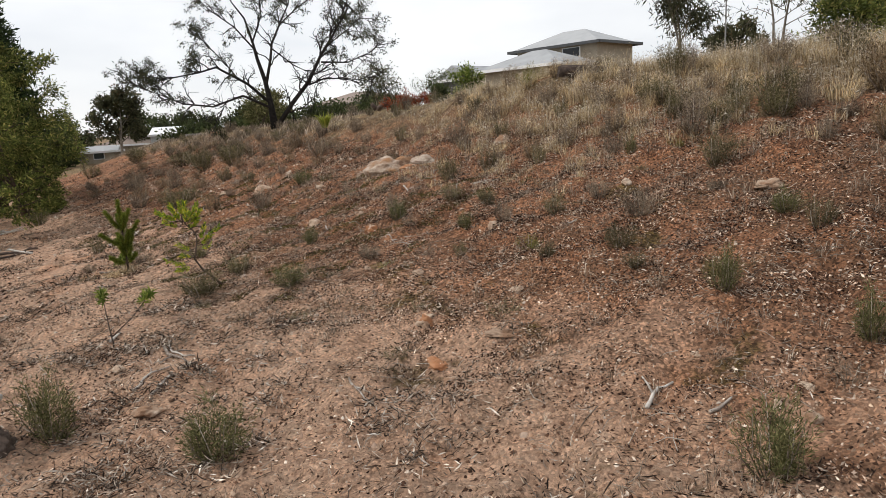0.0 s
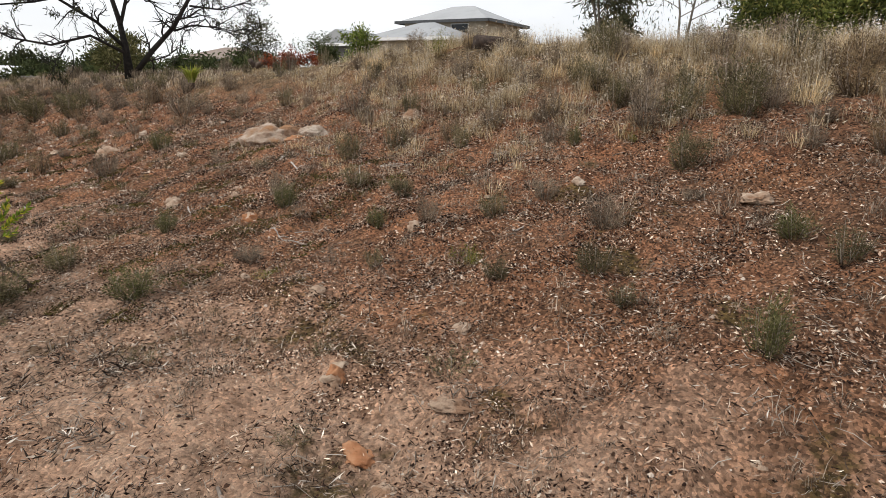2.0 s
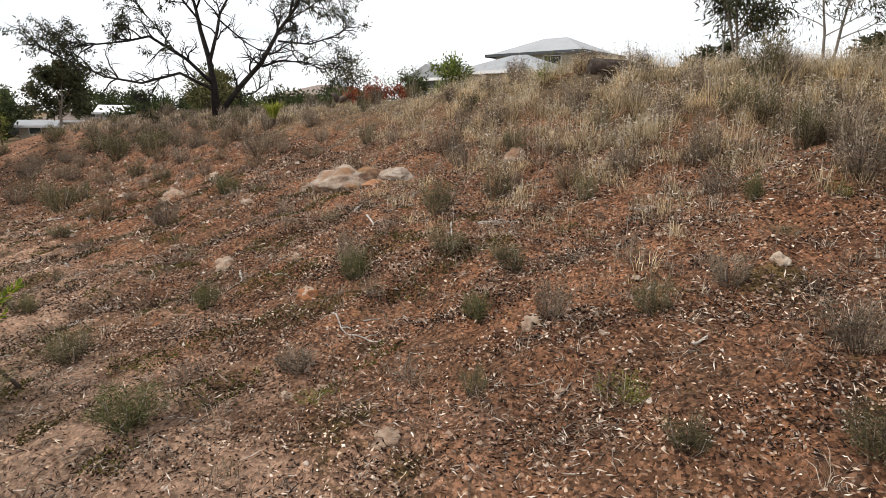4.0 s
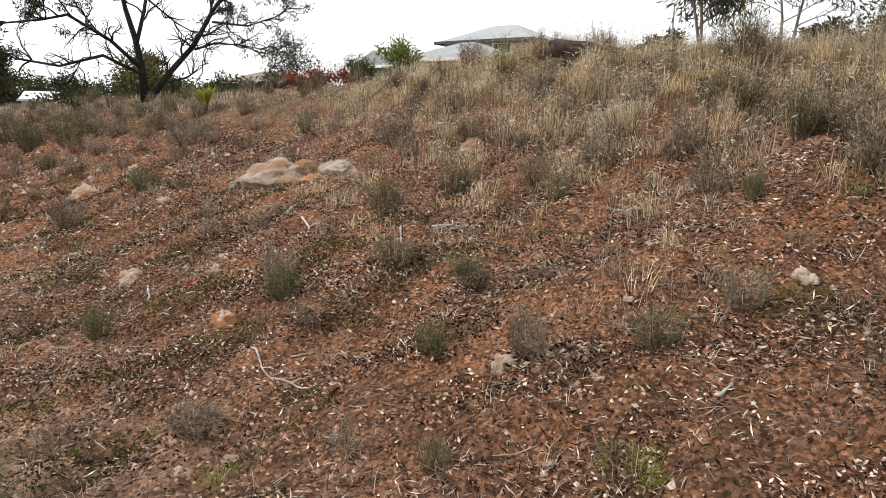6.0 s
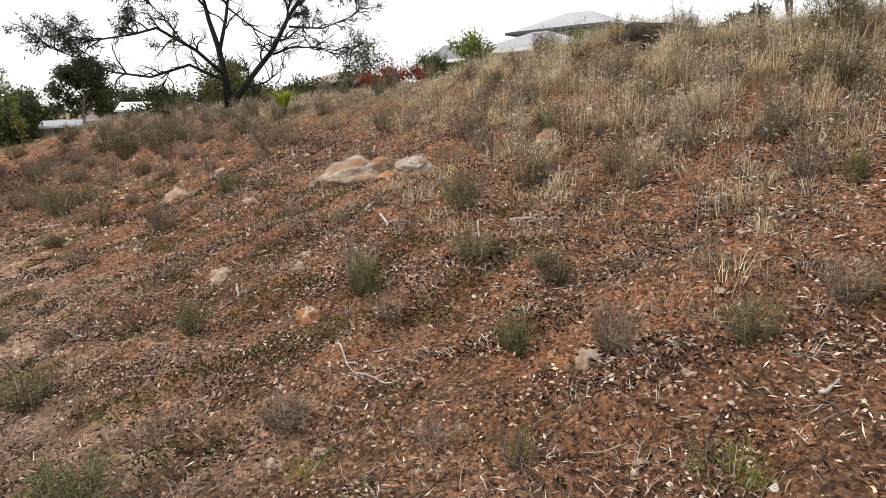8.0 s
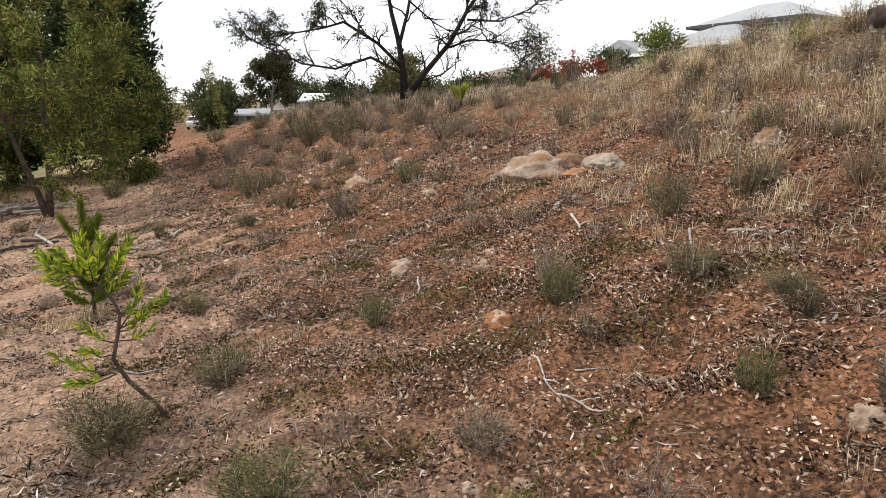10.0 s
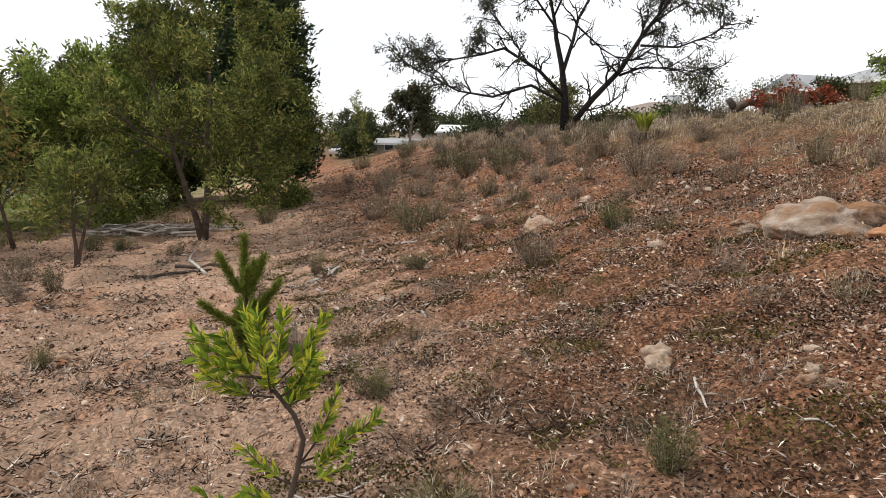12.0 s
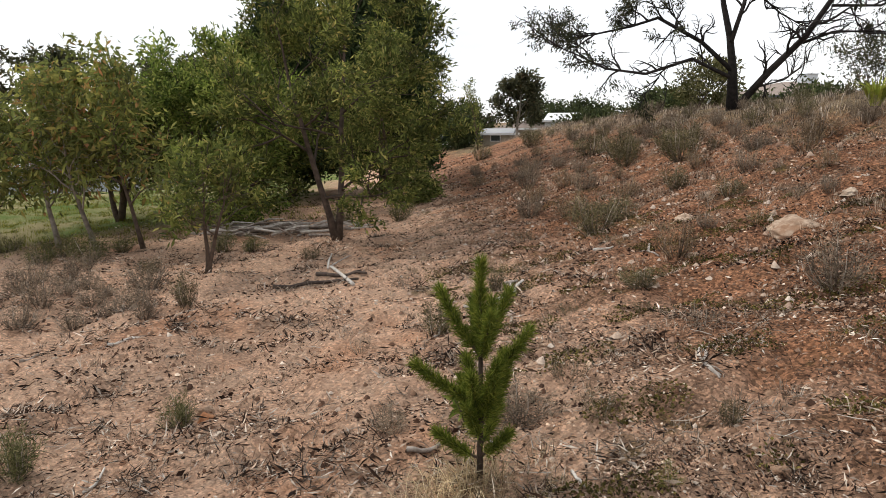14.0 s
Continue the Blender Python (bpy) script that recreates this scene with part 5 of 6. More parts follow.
def crest_log(x, y):
    """A dark fibrous fallen log end in the grass on the crest."""
    ob = tagged(new("fallen_log"), "dark rotten fibrous log in dry grass on the crest", "log")
    z = ground_at(x, y)
    bm = bmesh.new()
    bmesh.ops.create_cone(bm, segments=28, radius1=0.11, radius2=0.10, depth=0.86, cap_ends=True, matrix=pose(0, 0, 0, 0, 90, 0))
    bmesh.ops.subdivide_edges(bm, edges=bm.edges[:], cuts=3, use_grid_fill=True)
    for v in bm.verts:
        v.co += v.co.normalized() * 0.07 * noise.noise(Vector((v.co.x * 3, v.co.y * 16, v.co.z * 16)))
    body = part("log_body", bm, DARK_WOOD, ob, "", True)
    body.matrix_basis = pose(x, y, z + 0.11, 0, 6, 12)
    r = np.random.RandomState(3)
    n = 240
    at = np.stack([x + r.uniform(-0.46, 0.46, n), y + r.uniform(-0.2, 0.1, n), z + r.uniform(0.0, 0.2, n)], 1)
    way = np.stack([r.normal(0, 1.0, n), r.normal(-0.5, 0.3, n), r.normal(-0.5, 0.5, n)], 1)
    put("bark_shreds", mesh_of("bark_shreds", *leaves(at, way, r.uniform(0.06, 0.2, n), r.uniform(0.006, 0.014, n), r)), TWIG, ob)
    put("branch_stub", mesh_of("branch_stub", *tube([(x - 0.2, y, z - 0.05), (x - 0.22, y, z + 0.14)], [0.06, 0.05], 7)), DARK_WOOD, ob)


crest_log(0.16, 12.75)


def gnarl(seed, size, stretch):
    """A knot of split, stringy wood."""
    bm = bmesh.new()
    bmesh.ops.create_icosphere(bm, subdivisions=5, radius=1)
    off = Vector((seed * 3.7, seed * 1.9, seed * 5.3))
    for v in bm.verts:
        n = v.co.normalized()
        k = 1 + 0.5 * noise.noise(n * 1.4 + off) + 0.28 * noise.noise(Vector((n.x * 6, n.y * 6, n.z * 1.6)) + off) + 0.14 * noise.noise(Vector((n.x * 15, n.y * 15, n.z * 3)) + off)
        v.co = Vector((n.x * k * size[0], n.y * k * size[1], n.z * k * size[2]))
    return bm


def bleached_stump(x, y):
    """A gnarled white-weathered stump with split roots."""
    ob = tagged(new("weathered_stump"), "gnarled bleached white stump with dark hollows", "stump")
    z = ground_at(x, y)
    for k, (dx, dy, dz, size, mat, name) in enumerate([
            (-0.05, 0, 0.20, (0.24, 0.2, 0.34), DARK_WOOD, "trunk_core"), (-0.04, 0.02, 0.55, (0.17, 0.13, 0.09), WHITE_WOOD, "bleached_knot"), (0.12, 0.02, 0.43, (0.13, 0.11, 0.08), WHITE_WOOD, "bleached_knot"),
            (0.12, -0.14, 0.16, (0.10, 0.10, 0.22), WHITE_WOOD, "root_flare"), (-0.16, -0.12, 0.22, (0.14, 0.13, 0.26), WHITE_WOOD, "root_flare"), (0.18, 0.02, 0.06, (0.12, 0.10, 0.12), DARK_WOOD, "root_flare"),
            (-0.16, 0.1, 0.62, (0.09, 0.09, 0.1), WHITE_WOOD, "bleached_knot"), (0.03, 0.08, 0.60, (0.07, 0.07, 0.08), DARK_WOOD, "dark_knot")]):
        p = part(name, gnarl(k + 2, size, 1), mat, ob, "", True)
        p.matrix_basis = pose(x + dx, y + dy, z + dz, 8 * (k % 2), 14 * (k % 3) - 14, 50 * k)


bleached_stump(-2.72, 3.06)


def brush_pile():
    r = np.random.RandomState(12)
    ob = tagged(new("brush_pile"), "pile of pale grey fallen branches under the trees", "brush pile")
    for k in range(58):
        f = r.uniform(0, 1)
        x, y = -16.7 + 2.0 * f + r.normal(0, 0.3), 10.1 + 1.3 * f + r.normal(0, 0.3)
        q, n = r.normal(0.55, 0.5), r.uniform(0.6, 1.5)
        a = np.array([x, y, ground_at(x, y) + r.uniform(0.0, 0.18)])
        b = a + np.array([math.cos(q) * n, math.sin(q) * n, r.uniform(0.0, 0.22)])
        put("dead_branch", mesh_of("dead_branch", *tube([a, (a + b) / 2 + r.normal(0, 0.06, 3), b], [0.03, 0.022, 0.008], 5)), BLEACHED, ob)


brush_pile()


# ---- houses beyond the crest ----
def box(bm, x0, x1, y0, y1, z0, z1):
    bmesh.ops.create_cube(bm, size=1, matrix=Matrix.Translation(((x0 + x1) / 2, (y0 + y1) / 2, (z0 + z1) / 2)) @ Matrix.Diagonal((x1 - x0, y1 - y0, z1 - z0, 1)))


def roof_mesh(x0, x1, y0, y1, z, rise, gable, thick=0.12):
    """A hip roof, or a gable roof with its ridge along x or y."""
    bm = bmesh.new()
    dx, dy = x1 - x0, y1 - y0
    if gable == "y":
        xm = (x0 + x1) / 2
        top = [(xm, y0, z + rise), (xm, y1, z + rise)]
    elif gable == "x":
        ym = (y0 + y1) / 2
        top = [(x0, ym, z + rise), (x1, ym, z + rise)]
    elif dx >= dy:
        ym = (y0 + y1) / 2
        top = [(x0 + dy / 2, ym, z + rise), (x1 - dy / 2, ym, z + rise)]
    else:
        xm = (x0 + x1) / 2
        top = [(xm, y0 + dx / 2, z + rise), (xm, y1 - dx / 2, z + rise)]
    a, b, c, d = [bm.verts.new(p) for p in ((x0, y0, z), (x1, y0, z), (x1, y1, z), (x0, y1, z))]
    e, f = [bm.verts.new(p) for p in top]
    along_x = gable == "x" or (not gable and dx >= dy)
    for vs in ([(a, b, f, e), (b, c, f), (c, d, e, f), (d, a, e)] if along_x else [(a, b, e), (b, c, f, e), (c, d, f), (d, a, e, f)]):
        bm.faces.new(vs)
    bm.faces.new((d, c, b, a))
    bmesh.ops.recalc_face_normals(bm, faces=bm.faces[:])
    return bm


def wing(ob, m, x0, x1, y0, y1, floor, eave, rise, wall, roof, gutter, gable="", over=0.5, windows=()):
    """Walls, roof, gutters and windows of one wing, in the house's own axes."""
    bm = bmesh.new()
    box(bm, x0, x1, y0, y1, floor, eave)
    w = part("wall", bm, wall, ob)
    r = part("roof", roof_mesh(x0 - over, x1 + over, y0 - over, y1 + over, eave, rise, gable), roof, ob)
    pieces = [w, r]
    for i, (a, b, c, d) in enumerate(((x0 - over, x1 + over, y0 - over - 0.09, y0 - over), (x0 - over, x1 + over, y1 + over, y1 + over + 0.09),
                                      (x0 - over - 0.09, x0 - over, y0 - over, y1 + over), (x1 + over, x1 + over + 0.09, y0 - over, y1 + over))):
        g = bmesh.new()
        box(g, a, b, c, d, eave - 0.13, eave + 0.09)
        pieces.append(part("gutter", g, gutter, ob))
    for a, b, lo, hi in windows:
        g = bmesh.new()
        box(g, a, b, y0 - 0.05, y0 + 0.02, lo, hi)
        win = part("window", g, DARK_GLASS, ob)
        g = bmesh.new()
        for q in ((a - 0.06, a, lo, hi), (b, b + 0.06, lo, hi), (a - 0.06, b + 0.06, hi, hi + 0.06), (a - 0.06, b + 0.06, lo - 0.06, lo)):
            box(g, q[0], q[1], y0 - 0.09, y0 + 0.02, q[2], q[3])
        fr = part("window_frame", g, TRIM_WHITE, win)
        pieces += [win]
    for p in pieces:
        p.matrix_basis = m
    return pieces


big = tagged(new("house"), "two-storey tan house with grey hipped steel roofs", "house")
hm = pose(-5.7, 60.1, 0, 0, 0, -26)
wing(big, hm, -4.0, 4.0, -2.9, 2.9, 1.6, 7.05, 1.5, WALL_TAN, STEEL_ROOF, GUTTER, over=0.6, windows=((-2.6, -1.2, 5.7, 6.8), (0.8, 2.4, 5.7, 6.8)))
wing(big, hm, -3.2, 4.6, -9.4, -3.0, 1.6, 5.2, 1.45, WALL_TAN, STEEL_ROOF, TRIM_WHITE, over=0.45)
wing(big, hm, -8.6, -4.1, -8.8, -1.0, 1.6, 4.9, 1.2, WALL_DARK, STEEL_ROOF, TRIM_WHITE, gable="y", over=0.25)
house_b = tagged(new("house"), "low house with brown tiled hip roof beyond the bank", "house")
hb = pose(-37.8, 84.5, 0, 0, 0, -22)
wing(house_b, hb, -6.6, 6.6, -4.6, 4.6, -1.2, 4.2, 1.75, WALL_TAN, TILE_ROOF, GUTTER, windows=((-2.5, -1.0, 2.4, 3.6),))
g = bmesh.new()
box(g, 1.6, 3.0, -0.7, 0.7, 5.6, 6.55)
box(g, 1.5, 3.1, -0.8, 0.8, 6.55, 6.65)
part("rooftop_cooler", g, WALL_PALE, house_b, "boxy evaporative cooler").matrix_basis = hb
shed = tagged(new("shed"), "white gabled shed with pale blue-grey walls", "shed")
wing(shed, pose(-53.8, 65.0, 0, 0, 0, 30), -2.2, 2.2, -2.6, 2.6, -1.2, 1.75, 0.9, WALL_PALE, WHITE_ROOF, TRIM_WHITE, gable="x", over=0.2)
house_c = tagged(new("house"), "small distant house with a grey roof and carport", "house")
wing(house_c, pose(-57.5, 57.5, 0, 0, 0, 35), -1.5, 1.5, -1.6, 1.6, -1.8, 0.35, 0.6, WALL_TAN, STEEL_ROOF, TRIM_WHITE, gable="x", over=0.4, windows=((-0.6, 0.4, -0.4, 0.2),))
house_d = tagged(new("house"), "long distant house with brown roof among trees", "house")
wing(house_d, pose(-60.5, 66.5, 0, 0, 0, 30), -4.5, 4.5, -3, 3, -1.6, 0.8, 1.0, WALL_TAN, TILE_ROOF, TRIM_WHITE, windows=((-3, -1.6, -0.2, 0.7), (1.6, 3, -0.2, 0.7)))
hall = tagged(new("house"), "low white building across the field", "house")
wing(hall, pose(-70, 17, 0, 0, 0, 75), -5, 5, -3, 3, -4.6, -1.9, 0.7, WALL_PALE, WHITE_ROOF, TRIM_WHITE, windows=((-3.6, -2.4, -3.4, -2.4), (-0.6, 0.6, -3.4, -2.4), (2.4, 3.6, -3.4, -2.4)))


def fence(x0, y0, x1, y1, top, label):
    ob = tagged(new("fence"), label, "fence")
    n = math.hypot(x1 - x0, y1 - y0)
    q = math.degrees(math.atan2(y1 - y0, x1 - x0))
    count = int(n / 2.4)
    for k in range(count):
        f = (k + 0.5) / count
        x, y = x0 + (x1 - x0) * f, y0 + (y1 - y0) * f
        low = ground_at(x, y) - 0.3
        bm = bmesh.new()
        step = n / count
        for j in range(12):
            a = -step / 2 + step * j / 12
            box(bm, a + 0.02, a + step / 12 - 0.02, -0.03 if j % 2 else 0, 0.02, low, top)
        box(bm, -step / 2, step / 2, 0.0, 0.012, low, top)
        part("fence_panel", bm, FENCE_GREY, ob).matrix_basis = pose(x, y, 0, 0, 0, q)
        bm = bmesh.new()
        box(bm, step / 2 - 0.04, step / 2 + 0.04, -0.06, 0.05, low, top + 0.05)
        part("fence_post", bm, FENCE_GREY, ob).matrix_basis = pose(x, y, 0, 0, 0, q)


fence(-39.8, 50.0, -27.0, 40.6, 1.72, "grey corrugated steel fence beyond the bank")

pole = tagged(new("pole"), "thin grey pole beyond the grassy crest", "pole")
put("shaft", mesh_of("shaft", *tube([(4.84, 40.3, 2.2), (4.84, 40.3, 5.0), (4.84, 40.3, 7.1)], [0.05, 0.045, 0.04], 8)), FENCE_GREY, pole)
put("cap", mesh_of("cap", *tube([(4.84, 40.3, 7.08), (4.84, 40.3, 7.2)], [0.07, 0.06], 8)), FENCE_GREY, pole)
roof_right = tagged(new("house"), "distant grey-roofed house behind the crest", "house")
wing(roof_right, pose(16.0, 62.0, 0, 0, 0, -20), -5, 5, -3.5, 3.5, 1.6, 5.6, 1.3, WALL_TAN, STEEL_ROOF, TRIM_WHITE)


def car(x, y, turn, paint, label):
    ob = tagged(new("car"), label, "car")
    ob.matrix_basis = pose(x, y, ground_at(x, y) + 0.02, 0, 0, turn)
    bm = bmesh.new()
    prof = [(-2.1, 0.45), (-2.15, 0.8), (-1.9, 0.98), (-0.9, 1.05), (1.5, 1.02), (2.1, 0.9), (2.15, 0.5), (2.0, 0.32), (-2.0, 0.32)]
    ring = [[bm.verts.new((px, w, pz)) for px, pz in prof] for w in (-0.86, 0.86)]
    for i in range(len(prof)):
        j = (i + 1) % len(prof)
        bm.faces.new((ring[0][i], ring[0][j], ring[1][j], ring[1][i]))
    bm.faces.new(ring[0][::-1])
    bm.faces.new(ring[1])
    bmesh.ops.recalc_face_normals(bm, faces=bm.faces[:])
    bmesh.ops.bevel(bm, geom=bm.edges[:], offset=0.06, segments=2, affect="EDGES")
    part("body", bm, paint, ob)
    for name, prof, w, mat in (("glasshouse", [(-1.75, 1.0), (-1.2, 1.40), (0.4, 1.42), (1.15, 1.0)], 0.72, DARK_GLASS), ("roof", [(-1.25, 1.39), (-1.1, 1.48), (0.3, 1.49), (0.48, 1.39)], 0.68, paint)):
        bm = bmesh.new()
        ring = [[bm.verts.new((px, q, pz)) for px, pz in prof] for q in (-w, w)]
        for i in range(4):
            j = (i + 1) % 4
            bm.faces.new((ring[0][i], ring[0][j], ring[1][j], ring[1][i]))
        bm.faces.new(ring[0][::-1])
        bm.faces.new(ring[1])
        bmesh.ops.recalc_face_normals(bm, faces=bm.faces[:])
        part(name, bm, mat, ob)
    for wx in (-1.35, 1.35):
        for wy in (-0.8, 0.8):
            bm = bmesh.new()
            bmesh.ops.create_cone(bm, segments=18, radius1=0.33, radius2=0.33, depth=0.2, cap_ends=True, matrix=pose(wx, wy, 0.33, 90, 0, 0))
            wheel = part("wheel", bm, RUBBER, ob)
            bm = bmesh.new()
            bmesh.ops.create_cone(bm, segments=14, radius1=0.2, radius2=0.18, depth=0.22, cap_ends=True, matrix=pose(wx, wy, 0.33, 90, 0, 0))
            part("rim", bm, WALL_PALE, wheel)


car(-63.5, 54.5, 128, CAR_PAINT, "white parked hatchback car on the distant road")
car(-61.5, 58.5, 40, GUTTER, "dark grey parked car on the distant road")

# ---- loose cover: grass, litter, gravel ----
cover = np.random.RandomState(77)


def spots(n, s_range, v_range):
    s, v = cover.uniform(*s_range, n), cover.uniform(*v_range, n)
    return CA * (s + BANK_AT) - SA * v, SA * (s + BANK_AT) + CA * v, s, v


def on_ground(x, y, lift=0.0):
    return np.stack([x, y, height(x, y) + lift], 1)


def cover_stuff(name, mesh, mat, label, category):
    ob = put(name, mesh, mat)
    return tagged(ob, label, category, kind="stuff")


def tufts(x, y, per, tall, spread, wide, lean):
    """Tufts of blades; tall and lean hold one value a tuft."""
    n = len(x)
    i = np.repeat(np.arange(n), per)
    q, out = cover.uniform(0, 6.283, n * per), np.sqrt(cover.uniform(0, 1, n * per))
    px, py = x[i] + np.cos(q) * out * spread[i], y[i] + np.sin(q) * out * spread[i]
    h = tall[i] * cover.uniform(0.45, 1.1, n * per)
    return blades(on_ground(px, py, -0.01), h, wide * cover.uniform(0.6, 1.3, n * per), (lean[i] + 0.35 * out + cover.normal(0, 0.12, n * per)).clip(0, 1.4), q + cover.normal(0, 0.5, n * per))


def crest_weight(s, v):
    """How thick the tall straw stands: on the upper bank near its high end, and along the crest."""
    foot = -1.9 + 1.6 / (1 + np.exp((v - 3.3) * 2.2))
    near = 1 / (1 + np.exp((v - 7.8 - 1.6 * (s > -1)) * 1.6)) / (1 + np.exp(-(s - foot) * 2.0))
    along = 0.34 / (1 + np.exp(-(s - 0.1) * 3.5))
    return np.clip(near + along, 0, 1)


x, y, s, v = spots(11500, (-3.6, 3.2), (-6, 16))
keep = cover.uniform(0, 1, len(x)) < crest_weight(s, v) * (1.9 * (patchy(x, y, 1.1, 3) - 0.2)).clip(0.04, 1) * np.where(v > 11, 0.55, np.where(v < 1.2, 0.55, 0.95))
x, y, s, v = x[keep], y[keep], s[keep], v[keep]
tall = cover.uniform(0.09, 0.36, len(x)) * (0.6 + 0.4 * crest_weight(s, v)) * np.where(v > 11, 0.75, np.where((s > -0.6) & (v < 3.5), 1.2, np.where(s > 0.2, 1.05, 0.95)) * (0.65 + 0.7 * patchy(x, y, 0.9, 5)))
cover_stuff("dry_grass", mesh_of("dry_grass", *tufts(x, y, 34, tall, 0.04 + 0.09 * cover.uniform(0, 1, len(x)), 0.0046, cover.uniform(0.25, 1.8, len(x)))), STRAW, "tall dry straw-coloured grass on the upper bank", "grass")
# pale seed heads above the straw
m = cover.choice(len(x), min(len(x), 2600), replace=False)
hx, hy = np.repeat(x[m], 7) + cover.normal(0, 0.09, len(m) * 7), np.repeat(y[m], 7) + cover.normal(0, 0.09, len(m) * 7)
ht = np.repeat(tall[m], 7) * cover.uniform(0.7, 1.12, len(m) * 7)
heads = on_ground(hx, hy)
heads[:, 2] += ht * 0.78
hq = cover.uniform(0, 6.28, len(hx))
PALE_HEAD = island_material("pale_seed_head", [(0.0, (0.45, 0.38, 0.28)), (0.6, (0.68, 0.60, 0.48)), (1.0, (0.80, 0.77, 0.70))], through_light=0.3)
head_bits = joined([leaves(heads, np.stack([np.cos(hq), np.sin(hq), cover.uniform(-0.5, 0.9, len(hx))], 1), cover.uniform(0.028, 0.06, len(hx)), cover.uniform(0.007, 0.013, len(hx)), cover),
                    blades(on_ground(hx, hy), ht * 0.95, np.full(len(hx), 0.0025), np.full(len(hx), 0.06), hq)])
cover_stuff("seed_heads", mesh_of("seed_heads", *head_bits), PALE_HEAD, "pale seed heads above the dry grass", "grass")

# grass along the far crest and plateau
x, y, s, v = spots(5200, (-0.6, 12), (-16, 46))
tall = cover.uniform(0.10, 0.30, len(x))
keep = cover.uniform(0, 1, len(x)) < np.where(s > 3.2, 0.75, 0.9) * ((v > 15) | (s > 3) | (v < -5))
x, y, tall = x[keep], y[keep], tall[keep]
cover_stuff("far_dry_grass", mesh_of("far_dry_grass", *tufts(x, y, 22, tall, 0.16 + 0 * x, 0.010, cover.uniform(0.1, 0.8, len(x)))), THATCH, "dry straw grass on the level ground beyond the crest", "grass")

# thin grey tufts over the whole bank
x, y, s, v = spots(14500, (-6.6, 0.8), (-6, 30))
keep = cover.uniform(0, 1, len(x)) < (0.02 + 1.5 * (patchy(x, y, 1.0, 8) - 0.42).clip(0, 1) + 0.35 * (s > -3.6) * patchy(x, y, 0.7, 9)).clip(0, 1)
x, y, s = x[keep], y[keep], s[keep]
cover_stuff("grey_thatch", mesh_of("grey_thatch", *tufts(x, y, 22, cover.uniform(0.03, 0.13, len(x)) * (1 + 0.5 * (s > -3.4)), 0.03 + 0.06 * cover.uniform(0, 1, len(x)), 0.0030, cover.uniform(0.3, 1.2, len(x)))), THATCH,
            "thin grey-brown dead grass tufts on the bank", "grass")
# dry skirts round the flat strip and the trees
x, y, s, v = spots(4200, (-14, -5.6), (-2, 22))
keep = cover.uniform(0, 1, len(x)) < 0.15 + 0.8 * (patchy(x, y, 2.2, 15) - 0.45).clip(0, 1) + 0.3 * (v > 13.5)
x, y = x[keep], y[keep]
cover_stuff("low_dry_grass", mesh_of("low_dry_grass", *tufts(x, y, 18, cover.uniform(0.04, 0.12, len(x)), 0.06 + 0 * x, 0.0035, cover.uniform(0.2, 0.9, len(x)))), THATCH, "sparse low dead grass on the flat soil", "grass")
# grass under the pine
x, y = -5.81 + cover.normal(0, 0.13, 60), 7.56 + cover.normal(0, 0.13, 60)
cover_stuff("straw_tuft", mesh_of("straw_tuft", *tufts(x, y, 16, cover.uniform(0.08, 0.26, 60), 0.05 + 0 * x, 0.0028, cover.uniform(0.4, 1.2, 60))), STRAW, "dry straw tuft round the pine seedling's foot", "grass")
# green grass of the field
x, y = cover.uniform(-34, -17, 5200), cover.uniform(-4, 14, 5200)
cover_stuff("field_grass", mesh_of("field_grass", *tufts(x, y, 12, cover.uniform(0.05, 0.13, len(x)), 0.12 + 0 * x, 0.012, cover.uniform(0.1, 0.5, len(x)))), HEATH_YELLOW, "short green grass of the field behind the saplings", "grass")


# leaf litter
def scatter_litter(n, s_range, v_range, size):
    x, y, s, v = spots(n, s_range, v_range)
    w = 1.8 * (patchy(x, y, 0.8, 23) - 0.42).clip(0, 1) + 0.9 * (patchy(x, y, 2.4, 29) - 0.5).clip(0, 1)
    keep = cover.uniform(0, 1, n) < w.clip(0.07, 1)
    x, y = x[keep], y[keep]
    n = len(x)
    q = cover.uniform(0, 6.28, n)
    way = np.stack([np.cos(q), np.sin(q), cover.normal(0.05, 0.22, n)], 1)
    return leaves(on_ground(x, y, cover.uniform(0.003, 0.014, n)), way, size * cover.uniform(0.5, 1.5, n), size * cover.uniform(0.10, 0.24, n), cover, 0.0)


def litter_heaps(n, s_range, v_range, per, size):
    """Little drifts of leaves, bark and stalks that stand a few centimetres high."""
    x, y, s, v = spots(n, s_range, v_range)
    keep = cover.uniform(0, 1, n) < (2.0 * (patchy(x, y, 1.3, 61) - 0.42)).clip(0.04, 1)
    x, y = x[keep], y[keep]
    n = len(x)
    i = np.repeat(np.arange(n), per)
    wide = cover.uniform(0.05, 0.16, n)
    px, py = x[i] + cover.normal(0, 1, n * per) * wide[i], y[i] + cover.normal(0, 0.7, n * per) * wide[i]
    q = cover.uniform(0, 6.28, n * per)
    way = np.stack([np.cos(q), np.sin(q), cover.normal(0.3, 0.45, n * per)], 1)
    return leaves(on_ground(px, py, cover.uniform(0.0, 0.035, n * per)), way, size * cover.uniform(0.5, 1.7, n * per), size * cover.uniform(0.07, 0.2, n * per), cover)


